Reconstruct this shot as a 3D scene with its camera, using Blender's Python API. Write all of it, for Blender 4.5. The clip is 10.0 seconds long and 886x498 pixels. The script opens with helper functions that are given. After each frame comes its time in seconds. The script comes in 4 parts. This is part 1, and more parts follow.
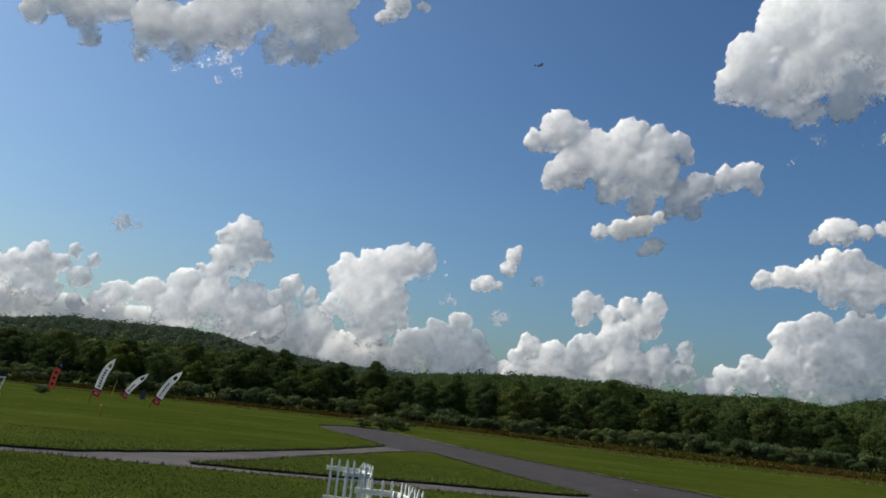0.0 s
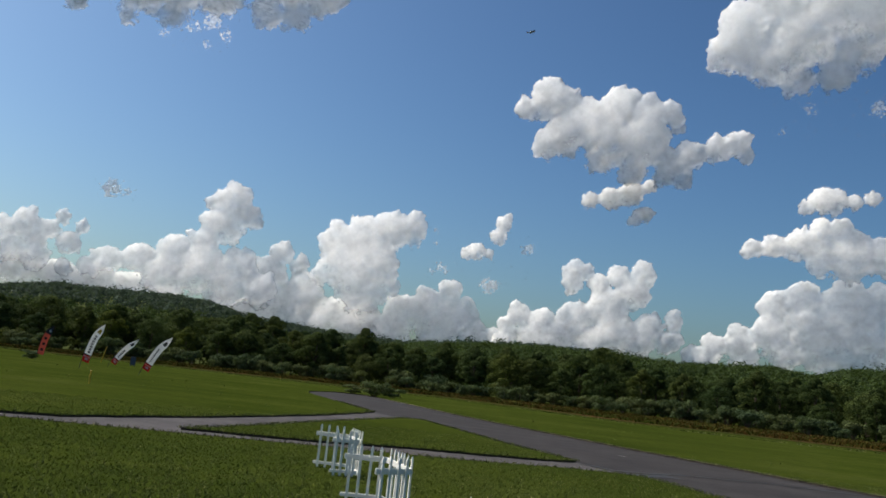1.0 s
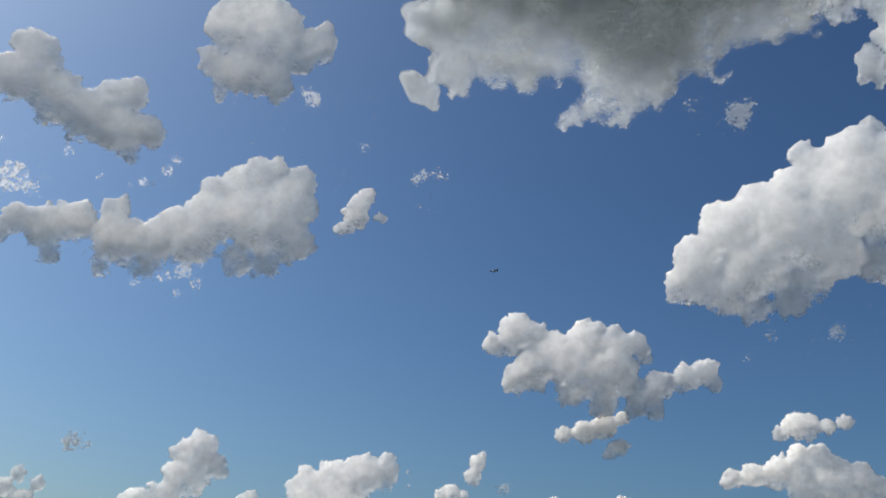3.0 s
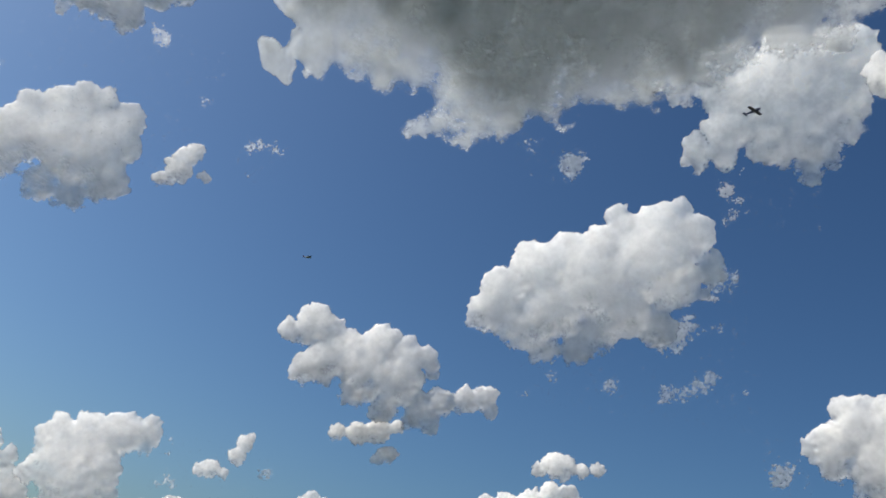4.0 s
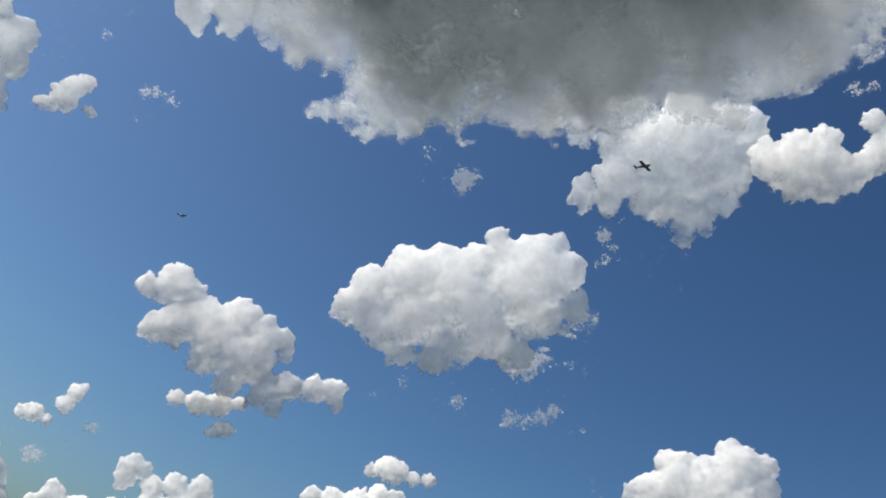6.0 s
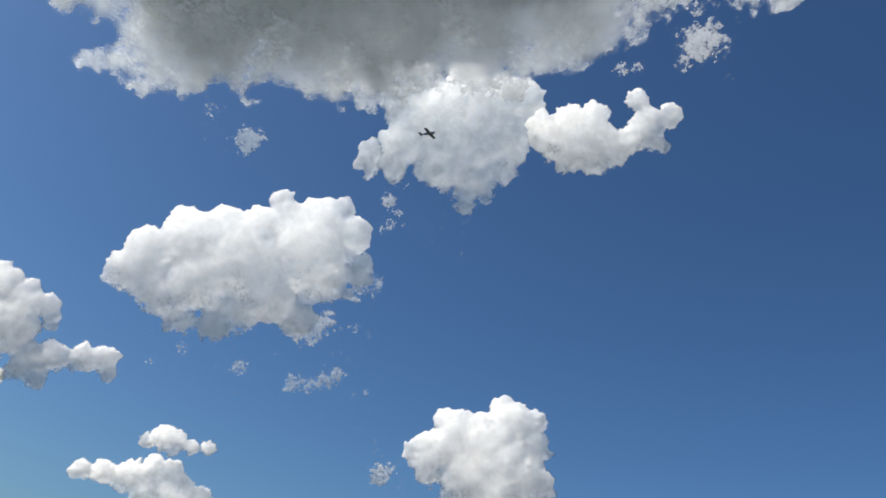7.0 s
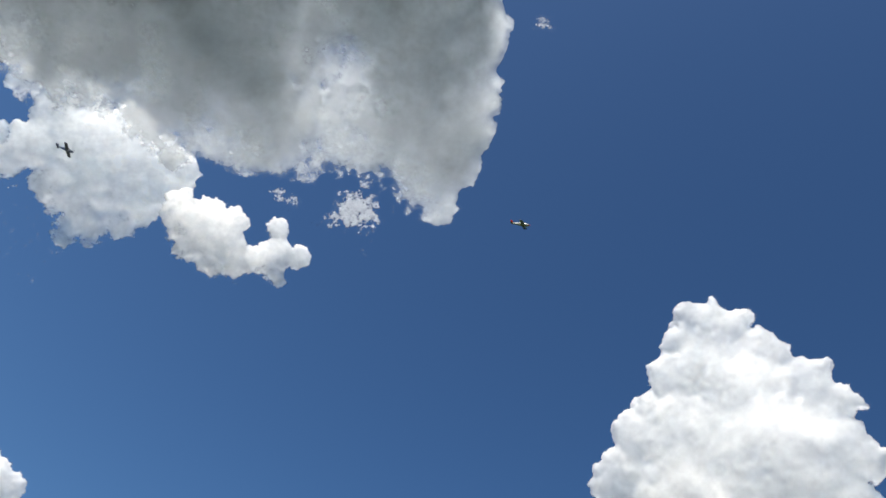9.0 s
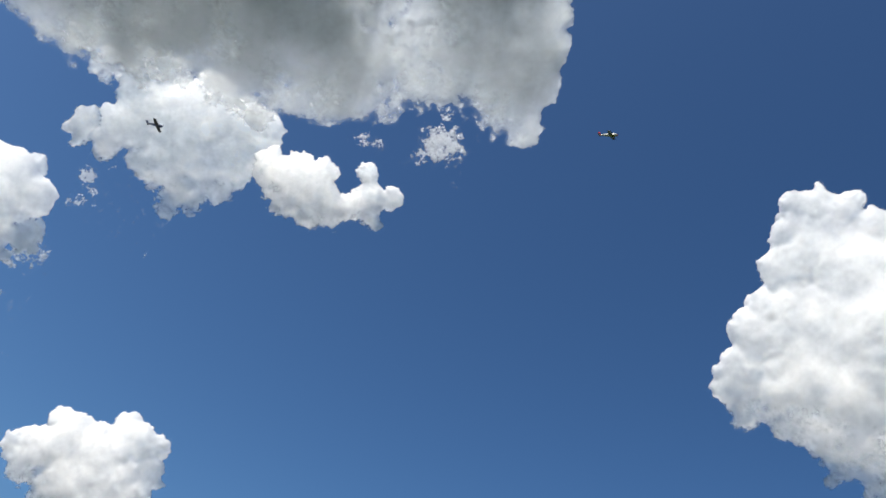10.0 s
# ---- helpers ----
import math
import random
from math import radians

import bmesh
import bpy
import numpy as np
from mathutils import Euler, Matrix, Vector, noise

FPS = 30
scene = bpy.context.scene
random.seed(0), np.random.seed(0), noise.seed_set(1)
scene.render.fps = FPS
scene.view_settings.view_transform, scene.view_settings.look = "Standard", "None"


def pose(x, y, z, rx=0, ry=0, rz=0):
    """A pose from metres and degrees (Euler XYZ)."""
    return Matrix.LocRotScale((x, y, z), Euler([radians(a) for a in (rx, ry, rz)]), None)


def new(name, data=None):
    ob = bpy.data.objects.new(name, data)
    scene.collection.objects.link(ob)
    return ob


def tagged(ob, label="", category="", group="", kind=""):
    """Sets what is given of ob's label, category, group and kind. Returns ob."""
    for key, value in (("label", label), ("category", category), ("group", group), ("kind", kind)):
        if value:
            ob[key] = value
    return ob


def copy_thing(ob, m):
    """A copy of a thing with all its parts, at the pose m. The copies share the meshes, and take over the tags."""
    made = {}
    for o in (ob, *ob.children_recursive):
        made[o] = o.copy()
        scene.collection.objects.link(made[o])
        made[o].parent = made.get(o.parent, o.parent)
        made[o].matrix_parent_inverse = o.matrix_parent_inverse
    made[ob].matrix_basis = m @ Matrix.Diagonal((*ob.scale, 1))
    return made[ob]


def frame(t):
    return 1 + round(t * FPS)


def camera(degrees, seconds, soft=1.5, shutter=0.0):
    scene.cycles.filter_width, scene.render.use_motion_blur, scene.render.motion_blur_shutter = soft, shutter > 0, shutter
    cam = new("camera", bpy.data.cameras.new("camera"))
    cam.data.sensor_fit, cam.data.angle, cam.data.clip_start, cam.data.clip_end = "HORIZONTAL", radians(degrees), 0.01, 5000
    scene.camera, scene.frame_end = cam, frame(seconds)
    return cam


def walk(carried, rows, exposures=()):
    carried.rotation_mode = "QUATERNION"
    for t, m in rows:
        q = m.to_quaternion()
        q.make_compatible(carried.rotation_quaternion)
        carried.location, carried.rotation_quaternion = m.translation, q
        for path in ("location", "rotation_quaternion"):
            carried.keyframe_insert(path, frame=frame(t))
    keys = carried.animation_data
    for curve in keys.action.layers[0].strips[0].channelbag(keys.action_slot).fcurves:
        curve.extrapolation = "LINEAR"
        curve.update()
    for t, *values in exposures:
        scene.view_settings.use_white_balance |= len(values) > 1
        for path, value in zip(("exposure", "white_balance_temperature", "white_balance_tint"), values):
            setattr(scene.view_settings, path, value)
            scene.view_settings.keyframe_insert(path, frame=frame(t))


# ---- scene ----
cam = camera(52.96, 10.0, soft=1.6)
# the camera stands at one place at eye height and only turns: seconds and Euler angles
PATH = (
    (0.0, 100.79, -6.14, -0.27),
    (0.2, 99.06, -6.80, -0.91),
    (0.5, 98.05, -7.37, -1.26),
    (1.0, 98.78, -6.31, -0.94),
    (1.1, 100.59, -5.65, -0.32),
    (1.2, 102.05, -4.62, 0.62),
    (1.3, 103.01, -4.25, 0.91),
    (1.5, 104.07, -2.87, 2.02),
    (1.7, 105.82, -2.06, 2.84),
    (2.0, 107.87, -0.89, 2.81),
    (2.2, 109.57, -0.85, 3.03),
    (3.3, 114.76, -5.50, -6.48),
    (3.5, 113.45, -6.29, -9.92),
    (3.7, 113.90, -7.50, -13.31),
    (4.0, 116.01, -10.99, -18.65),
    (4.5, 116.65, -15.90, -24.29),
    (5.0, 117.21, -17.75, -27.65),
    (5.2, 117.21, -18.40, -28.39),
    (6.3, 120.02, -16.11, -34.31),
    (6.5, 120.11, -14.20, -37.48),
    (6.8, 119.88, -12.08, -41.31),
    (7.0, 120.01, -11.51, -44.08),
    (7.2, 121.80, -10.83, -46.78),
    (7.5, 126.97, -10.58, -52.66),
    (7.7, 130.86, -13.91, -58.49),
    (8.0, 133.18, -16.64, -63.86),
    (8.2, 134.97, -17.71, -68.15),
    (8.5, 137.51, -18.39, -74.66),
    (9.0, 137.81, -17.89, -82.30),
    (9.5, 133.92, -18.18, -78.98),
    (10.0, 130.19, -16.67, -72.21),
)
# the camera lifts its exposure under the dark cloud
EXPOSURES = ((0.0, 0.05), (1.0, 0.1), (2.0, -0.1), (3.5, -0.12), (4.0, 0.0), (5.0, 0.02), (6.5, 0.24), (8.0, 0.5), (9.0, 0.55), (10.0, 0.55))
walk(cam, [(t, pose(0, 0, 1.7, a, b, c)) for t, a, b, c in PATH], EXPOSURES)

# ---- light: afternoon sun ahead to the left, clear blue sky ----
SUN_AZ, SUN_EL = -70.0, 53.0
world = bpy.data.worlds.new("sky")
scene.world = world
world.use_nodes = True
wn = world.node_tree
sky = wn.nodes.new("ShaderNodeTexSky")
sky.sky_type, sky.sun_disc = "NISHITA", False
sky.sun_elevation, sky.sun_rotation = radians(SUN_EL), radians(SUN_AZ)
sky.altitude, sky.air_density, sky.dust_density, sky.ozone_density = 300, 1.0, 3.3, 4.0
deep = wn.nodes.new("ShaderNodeGamma")  # deeper blue away from the sun
deep.inputs["Gamma"].default_value = 1.5
rich = wn.nodes.new("ShaderNodeHueSaturation")
rich.inputs["Saturation"].default_value = 1.04
rich.inputs["Hue"].default_value = 0.5
wn.links.new(sky.outputs[0], deep.inputs[0])
wn.links.new(deep.outputs[0], rich.inputs["Color"])
tint = wn.nodes.new("ShaderNodeMix")
tint.data_type, tint.blend_type = "RGBA", "MULTIPLY"
tint.inputs[0].default_value = 1.0
tint.inputs[7].default_value = (0.935, 1.0, 0.895, 1)
wn.links.new(rich.outputs[0], tint.inputs[6])
wn.links.new(tint.outputs[2], wn.nodes["Background"].inputs[0])
wn.nodes["Background"].inputs[1].default_value = 0.0495
sun = new("sun", bpy.data.lights.new("sun", "SUN"))
sun.data.energy, sun.data.angle, sun.data.color = 4.4, radians(0.5), (1.0, 0.945, 0.86)
sun.matrix_world = pose(0, 0, 60, 90 - SUN_EL, 0, 180 - SUN_AZ)


# ---- helpers of this scene ----
def mesh_object(name, verts, faces, material, parent=None, label="", smooth=False):
    me = bpy.data.meshes.new(name)
    me.from_pydata([tuple(v) for v in verts], [], faces)
    me.materials.append(material)
    if smooth:
        me.polygons.foreach_set("use_smooth", [True] * len(me.polygons))
    me.update()
    ob = new(name, me)
    if parent is not None:
        ob.parent = parent
    if label:
        tagged(ob, label)
    return ob


def part(name, bm, material, parent=None, label="", smooth=False):
    me = bpy.data.meshes.new(name)
    bm.to_mesh(me)
    bm.free()
    me.materials.append(material)
    if smooth:
        me.polygons.foreach_set("use_smooth", [True] * len(me.polygons))
    ob = new(name, me)
    if parent is not None:
        ob.parent = parent
    if label:
        tagged(ob, label)
    return ob


def block(bm, x0, x1, y0, y1, z0, z1, bevel=0.0):
    made = bmesh.ops.create_cube(bm, size=1, matrix=Matrix.LocRotScale(
        ((x0 + x1) / 2, (y0 + y1) / 2, (z0 + z1) / 2), None, (x1 - x0, y1 - y0, z1 - z0)))
    if bevel:
        edges = list({e for v in made["verts"] for e in v.link_edges})
        bmesh.ops.bevel(bm, geom=edges, offset=bevel, segments=1, affect="EDGES")
    return bm


def loft(bm, rings, close=True):
    """Skin over rings of points, with both ends filled."""
    rows = [[bm.verts.new(p) for p in ring] for ring in rings]
    n = len(rows[0])
    for a, b in zip(rows, rows[1:]):
        for i in range(n):
            bm.faces.new((a[i], a[(i + 1) % n], b[(i + 1) % n], b[i]))
    if close:
        bm.faces.new(rows[0][::-1])
        bm.faces.new(rows[-1])
    return bm


def tube(bm, points, radii, n=7):
    rings = []
    for i, p in enumerate(points):
        a, b = Vector(points[max(i - 1, 0)]), Vector(points[min(i + 1, len(points) - 1)])
        q = (b - a).to_track_quat("Z", "Y")
        rings.append([Vector(p) + q @ Vector((math.cos(2 * math.pi * k / n), math.sin(2 * math.pi * k / n), 0)) * radii[i] for k in range(n)])
    return loft(bm, rings)


# ---- materials ----
class Nodes:
    """A small wrapper round a material's node tree."""

    def __init__(self, name):
        self.mat = bpy.data.materials.new(name)
        self.mat.use_nodes = True
        self.tree = self.mat.node_tree
        self.bsdf = self.tree.nodes["Principled BSDF"]

    def add(self, kind, **values):
        node = self.tree.nodes.new(kind)
        for key, value in values.items():
            node.inputs[key.replace("_", " ")].default_value = value
        return node

    def link(self, a, b):
        self.tree.links.new(a, b)

    def coords(self):
        return self.add("ShaderNodeTexCoord").outputs["Object"]

    def noise(self, scale, detail=4.0, vector=None, rough=0.55):
        n = self.add("ShaderNodeTexNoise", Scale=scale, Detail=detail, Roughness=rough)
        self.link(vector or self.coords(), n.inputs["Vector"])
        return n.outputs["Fac"]

    def ramp(self, fac, *stops):
        r = self.add("ShaderNodeValToRGB")
        while len(r.color_ramp.elements) < len(stops):
            r.color_ramp.elements.new(0.5)
        for e, (pos, col) in zip(r.color_ramp.elements, stops):
            e.position, e.color = pos, (*col, 1)
        self.link(fac, r.inputs[0])
        return r.outputs[0]

    def mix(self, fac, a, b, blend="MIX"):
        m = self.tree.nodes.new("ShaderNodeMix")
        m.data_type, m.blend_type = "RGBA", blend
        for value, socket in ((fac, m.inputs[0]), (a, m.inputs[6]), (b, m.inputs[7])):
            if isinstance(value, bpy.types.NodeSocket):
                self.link(value, socket)
            elif isinstance(value, (int, float)):
                socket.default_value = value
            else:
                socket.default_value = (*value, 1)
        return m.outputs[2]

    def math(self, op, a, b=0.0, clamp=False):
        m = self.tree.nodes.new("ShaderNodeMath")
        m.operation, m.use_clamp = op, clamp
        for value, socket in ((a, m.inputs[0]), (b, m.inputs[1])):
            if isinstance(value, bpy.types.NodeSocket):
                self.link(value, socket)
            else:
                socket.default_value = value
        return m.outputs[0]

    def bump(self, height, strength, distance):
        b = self.add("ShaderNodeBump", Strength=strength, Distance=distance)
        self.link(height, b.inputs["Height"])
        self.link(b.outputs[0], self.bsdf.inputs["Normal"])

    def done(self, colour=None, rough=0.6, **more):
        if isinstance(colour, bpy.types.NodeSocket):
            self.link(colour, self.bsdf.inputs["Base Color"])
        elif colour is not None:
            self.bsdf.inputs["Base Color"].default_value = (*colour, 1)
        self.bsdf.inputs["Roughness"].default_value = rough
        for key, value in more.items():
            self.bsdf.inputs[key.replace("_", " ")].default_value = value
        return self.mat


def plain(name, colour, rough=0.5, vary=0.12, scale=6.0, metal=0.0):
    m = Nodes(name)
    dark = tuple(c * (1 - vary) for c in colour)
    c = m.ramp(m.noise(scale, 5), (0.3, dark), (0.7, colour))
    m.bump(m.noise(scale * 8, 3), 0.1, 0.003)
    return m.done(c, rough, Metallic=metal)


def cloth_material(name, colour):
    m = Nodes(name)
    c = m.ramp(m.noise(1.5, 5), (0.3, tuple(0.9 * q for q in colour)), (0.7, colour))
    m.done(c, 0.7)
    through_cloth, both = m.add("ShaderNodeBsdfTranslucent"), m.add("ShaderNodeMixShader")
    m.link(c, through_cloth.inputs[0])
    both.inputs[0].default_value = 0.5
    m.link(m.bsdf.outputs[0], both.inputs[1])
    m.link(through_cloth.outputs[0], both.inputs[2])
    m.link(both.outputs[0], m.tree.nodes["Material Output"].inputs["Surface"])
    return m.mat


def lawn_material():
    m = Nodes("lawn_grass")
    big = m.ramp(m.noise(0.09, 4), (0.32, (0.033, 0.047, 0.009)), (0.55, (0.046, 0.061, 0.012)), (0.75, (0.068, 0.080, 0.022)))
    fine = m.ramp(m.noise(26.0, 6), (0.35, (0.18, 0.22, 0.12)), (0.62, (1.12, 1.1, 0.9)))
    mid = m.ramp(m.noise(1.1, 5), (0.3, (0.72, 0.78, 0.7)), (0.7, (1.1, 1.06, 1.0)))
    c = m.mix(0.75, big, mid, "MULTIPLY")
    c = m.mix(0.62, c, fine, "MULTIPLY")
    # faint mowing tracks
    wave = m.add("ShaderNodeTexWave", Scale=0.055, Distortion=1.6, Detail=2.0)
    wave.bands_direction = "Y"
    m.link(m.coords(), wave.inputs["Vector"])
    c = m.mix(0.22, c, m.ramp(wave.outputs["Fac"], (0.4, (0.8, 0.84, 0.8)), (0.9, (1.25, 1.2, 1.05))), "MULTIPLY")
    m.bump(m.noise(30.0, 5), 0.7, 0.05)
    # beyond the airfield: unseen country, darkened and greyed to cut green bounce onto clouds
    far = m.add("ShaderNodeVectorMath")
    far.operation = "LENGTH"
    m.link(m.coords(), far.inputs[0])
    country = m.ramp(m.noise(0.006, 5), (0.35, (0.026, 0.032, 0.028)), (0.6, (0.042, 0.047, 0.044)), (0.8, (0.070, 0.074, 0.070)))
    c = m.mix(m.math("GREATER_THAN", far.outputs["Value"], 420.0), c, country)
    return m.done(c, 0.9, Specular_IOR_Level=0.0)


def blade_material():
    m = Nodes("grass_blades")
    rnd = m.add("ShaderNodeNewGeometry").outputs["Random Per Island"]
    c = m.ramp(rnd, (0.0, (0.036, 0.052, 0.011)), (0.55, (0.070, 0.092, 0.021)), (0.85, (0.15, 0.165, 0.052)), (1.0, (0.32, 0.30, 0.15)))
    patch = m.ramp(m.noise(0.8, 4), (0.3, (0.75, 0.8, 0.7)), (0.7, (1.15, 1.1, 1.0)))
    return m.done(m.mix(1.0, c, patch, "MULTIPLY"), 0.7, Specular_IOR_Level=0.04)


def weed_material():
    m = Nodes("tall_weeds")
    rnd = m.add("ShaderNodeNewGeometry").outputs["Random Per Island"]
    c = m.ramp(rnd, (0.0, (0.026, 0.040, 0.009)), (0.5, (0.038, 0.042, 0.011)), (0.8, (0.062, 0.026, 0.012)), (1.0, (0.07, 0.044, 0.016)))
    patch = m.ramp(m.noise(0.035, 4), (0.35, (0.9, 1.1, 0.65)), (0.65, (1.2, 0.98, 0.82)))
    return m.done(m.mix(1.0, c, patch, "MULTIPLY"), 0.9, Specular_IOR_Level=0.0)


def meadow_material():
    m = Nodes("rough_meadow")
    big = m.ramp(m.noise(0.05, 5), (0.34, (0.034, 0.048, 0.012)), (0.5, (0.050, 0.046, 0.015)), (0.68, (0.074, 0.038, 0.018)))
    fine = m.ramp(m.noise(3.0, 6), (0.3, (0.55, 0.55, 0.5)), (0.7, (1.25, 1.2, 1.15)))
    m.bump(m.noise(2.5, 5), 1.0, 0.4)
    return m.done(m.mix(0.8, big, fine, "MULTIPLY"), 0.95, Specular_IOR_Level=0.0)


def leaf_material(name, dark, light, far=1.0):
    m = Nodes(name)
    rnd = m.add("ShaderNodeNewGeometry").outputs["Random Per Island"]
    each = m.add("ShaderNodeObjectInfo").outputs["Random"]
    c = m.ramp(rnd, (0.0, dark), (1.0, light))
    tone = m.ramp(each, (0.0, (0.62, 0.78, 0.72)), (0.45, (0.9, 1.0, 0.8)), (0.85, (1.05, 1.05, 0.8)), (1.0, (1.45, 1.4, 0.8)))
    c = m.mix(1.0, c, tone, "MULTIPLY")
    big = m.ramp(m.noise(0.25, 3), (0.3, (0.75, 0.8, 0.75)), (0.7, (1.2, 1.15, 1.05)))
    c = m.mix(1.0, c, big, "MULTIPLY")
    m.done(c, 0.75, Specular_IOR_Level=0.05)
    lit, both = m.add("ShaderNodeBsdfTranslucent"), m.add("ShaderNodeMixShader")
    m.link(m.mix(1.0, c, (1.15, 1.2, 0.75), "MULTIPLY"), lit.inputs[0])
    both.inputs[0].default_value = 0.3
    m.link(m.bsdf.outputs[0], both.inputs[1])
    m.link(lit.outputs[0], both.inputs[2])
    m.link(both.outputs[0], m.tree.nodes["Material Output"].inputs["Surface"])
    return m.mat


def asphalt_material(name, tone):
    m = Nodes(name)
    base = m.ramp(m.noise(0.5, 5), (0.3, (0.060 * tone, 0.056 * tone, 0.057 * tone)), (0.7, (0.098 * tone, 0.090 * tone, 0.090 * tone)))
    grit = m.ramp(m.noise(60.0, 4), (0.35, (0.6, 0.6, 0.6)), (0.65, (1.25, 1.22, 1.2)))
    c = m.mix(0.7, base, grit, "MULTIPLY")
    stain = m.ramp(m.noise(1.6, 6), (0.42, (0.72, 0.72, 0.74)), (0.52, (1, 1, 1)))
    m.bump(m.noise(60.0, 4), 0.4, 0.006)
    return m.done(m.mix(0.6, c, stain, "MULTIPLY"), 0.9, Specular_IOR_Level=0.05)


def cloud_material(name, white, shine, order, shreds, hue=(1.0, 0.988, 0.965)):
    """Vapour that is clear where it is thin. Its droplets throw light all ways, on and back, so its skin faces every way at once;
    order: how far it still shades by its shape."""
    m = Nodes(name)
    m.tree.nodes.remove(m.bsdf)
    cover = m.add("ShaderNodeAttribute")
    cover.attribute_name = "cover"
    geometry, drops = m.add("ShaderNodeNewGeometry"), m.add("ShaderNodeTexWhiteNoise")
    m.link(m.coords(), drops.inputs["Vector"])
    spread, shaped, facing = (m.tree.nodes.new("ShaderNodeVectorMath") for _ in range(3))
    spread.operation, shaped.operation, facing.operation = "MULTIPLY_ADD", "SCALE", "ADD"
    m.link(drops.outputs["Color"], spread.inputs[0])
    spread.inputs[1].default_value, spread.inputs[2].default_value = (2, 2, 2), (-1, -1, -1)
    m.link(geometry.outputs["Normal"], shaped.inputs[0])
    shaped.inputs["Scale"].default_value = order
    m.link(spread.outputs[0], facing.inputs[0])
    m.link(shaped.outputs[0], facing.inputs[1])
    unit = m.tree.nodes.new("ShaderNodeVectorMath")
    unit.operation = "NORMALIZE"
    m.link(facing.outputs[0], unit.inputs[0])
    back = m.add("ShaderNodeBsdfDiffuse", Color=(*(c * white for c in hue), 1))
    on = m.add("ShaderNodeBsdfTranslucent", Color=(*(c * shine for c in hue), 1))
    for node in (back, on):
        m.link(unit.outputs[0], node.inputs["Normal"])
    both, gap, last = m.tree.nodes.new("ShaderNodeAddShader"), m.tree.nodes.new("ShaderNodeBsdfTransparent"), m.tree.nodes.new("ShaderNodeMixShader")
    m.link(back.outputs[0], both.inputs[0])
    m.link(on.outputs[0], both.inputs[1])
    # fine shreds where the vapour thins out
    rag = m.ramp(m.noise(shreds, 5.0, rough=0.62), (0.38, (0, 0, 0)), (0.62, (1, 1, 1)))
    share = m.math("MULTIPLY", cover.outputs["Fac"], 2.5, clamp=True)
    thinning = m.math("MULTIPLY", share, m.math("SUBTRACT", 1.0, share))
    torn = m.math("MULTIPLY", m.math("SUBTRACT", rag, 0.5), m.math("MULTIPLY", thinning, 1.6))
    m.link(m.math("ADD", cover.outputs["Fac"], torn, clamp=True), last.inputs[0])
    m.link(gap.outputs[0], last.inputs[1])
    m.link(both.outputs[0], last.inputs[2])
    m.link(last.outputs[0], m.tree.nodes["Material Output"].inputs["Surface"])
    return m.mat


LAWN, BLADE, WEED = lawn_material(), blade_material(), weed_material()
MEADOW = meadow_material()
ASPHALT, FOOTPATH = asphalt_material("worn_asphalt", 0.52), asphalt_material("pale_asphalt", 1.0)
CLOUD_NEAR, CLOUD_FAR = cloud_material("cloud_vapour", 0.47, 0.87, 1.0, 0.055), cloud_material("far_cloud_vapour", 0.575, 0.66, 1.3, 0.03)
CLOUD_THICK, CLOUD_THIN = cloud_material("storm_vapour", 0.51, 0.59, 0.5, 0.05, (0.94, 0.98, 1.0)), cloud_material("thin_vapour", 0.90, 0.95, 0.2, 0.05)
LEAF = leaf_material("tree_leaves", (0.036, 0.048, 0.020), (0.074, 0.092, 0.034))
SHRUB_LEAF = leaf_material("shrub_leaves", (0.050, 0.064, 0.034), (0.105, 0.122, 0.070))
# far leaves: distance haze painted into the colour, paler and bluer than LEAF
HAZED_LEAF = leaf_material("hazed_leaves", (0.054, 0.066, 0.061), (0.080, 0.091, 0.079))
BARK = plain("bark", (0.10, 0.075, 0.05), 0.9, 0.4)
SOIL = plain("dark_soil", (0.035, 0.026, 0.018), 0.95, 0.4, 9.0)
VINYL = plain("white_vinyl", (0.86, 0.83, 0.76), 0.4, 0.08, 3.0)
WHITE_CLOTH = cloth_material("white_flag_cloth", (0.88, 0.87, 0.85))
RED_CLOTH = cloth_material("red_flag_cloth", (0.55, 0.06, 0.045))
ORANGE_CLOTH = cloth_material("orange_flag_cloth", (0.62, 0.20, 0.13))
BLACK_CLOTH = plain("black_print", (0.018, 0.018, 0.020), 0.7, 0.1)
POLE = plain("black_pole", (0.03, 0.03, 0.032), 0.4, 0.2)
YELLOW = plain("yellow_paint", (0.62, 0.38, 0.02), 0.5, 0.2)
BLUE_GREY = plain("blue_grey_board", (0.05, 0.06, 0.08), 0.5, 0.2)
TAR = plain("tar_seam", (0.009, 0.009, 0.009), 0.7, 0.3, 4.0)
DRY_GRASS = plain("dry_grass", (0.22, 0.19, 0.10), 0.9, 0.5, 7.0)
PAINT_LINE = plain("worn_white_line", (0.45, 0.45, 0.43), 0.8, 0.4, 5.0)
PLANE_WHITE = plain("white_covering", (0.74, 0.74, 0.72), 0.3, 0.06)
PLANE_RED = plain("red_covering", (0.50, 0.03, 0.025), 0.3, 0.06)
PLANE_BLUE = plain("dark_blue_covering", (0.02, 0.035, 0.10), 0.3, 0.1)
PLANE_SILVER = plain("silver_covering", (0.40, 0.40, 0.36), 0.35, 0.1)
PLANE_BLACK = plain("black_covering", (0.015, 0.015, 0.017), 0.35, 0.1)
GLASS = plain("smoked_canopy", (0.02, 0.025, 0.03), 0.08, 0.1)


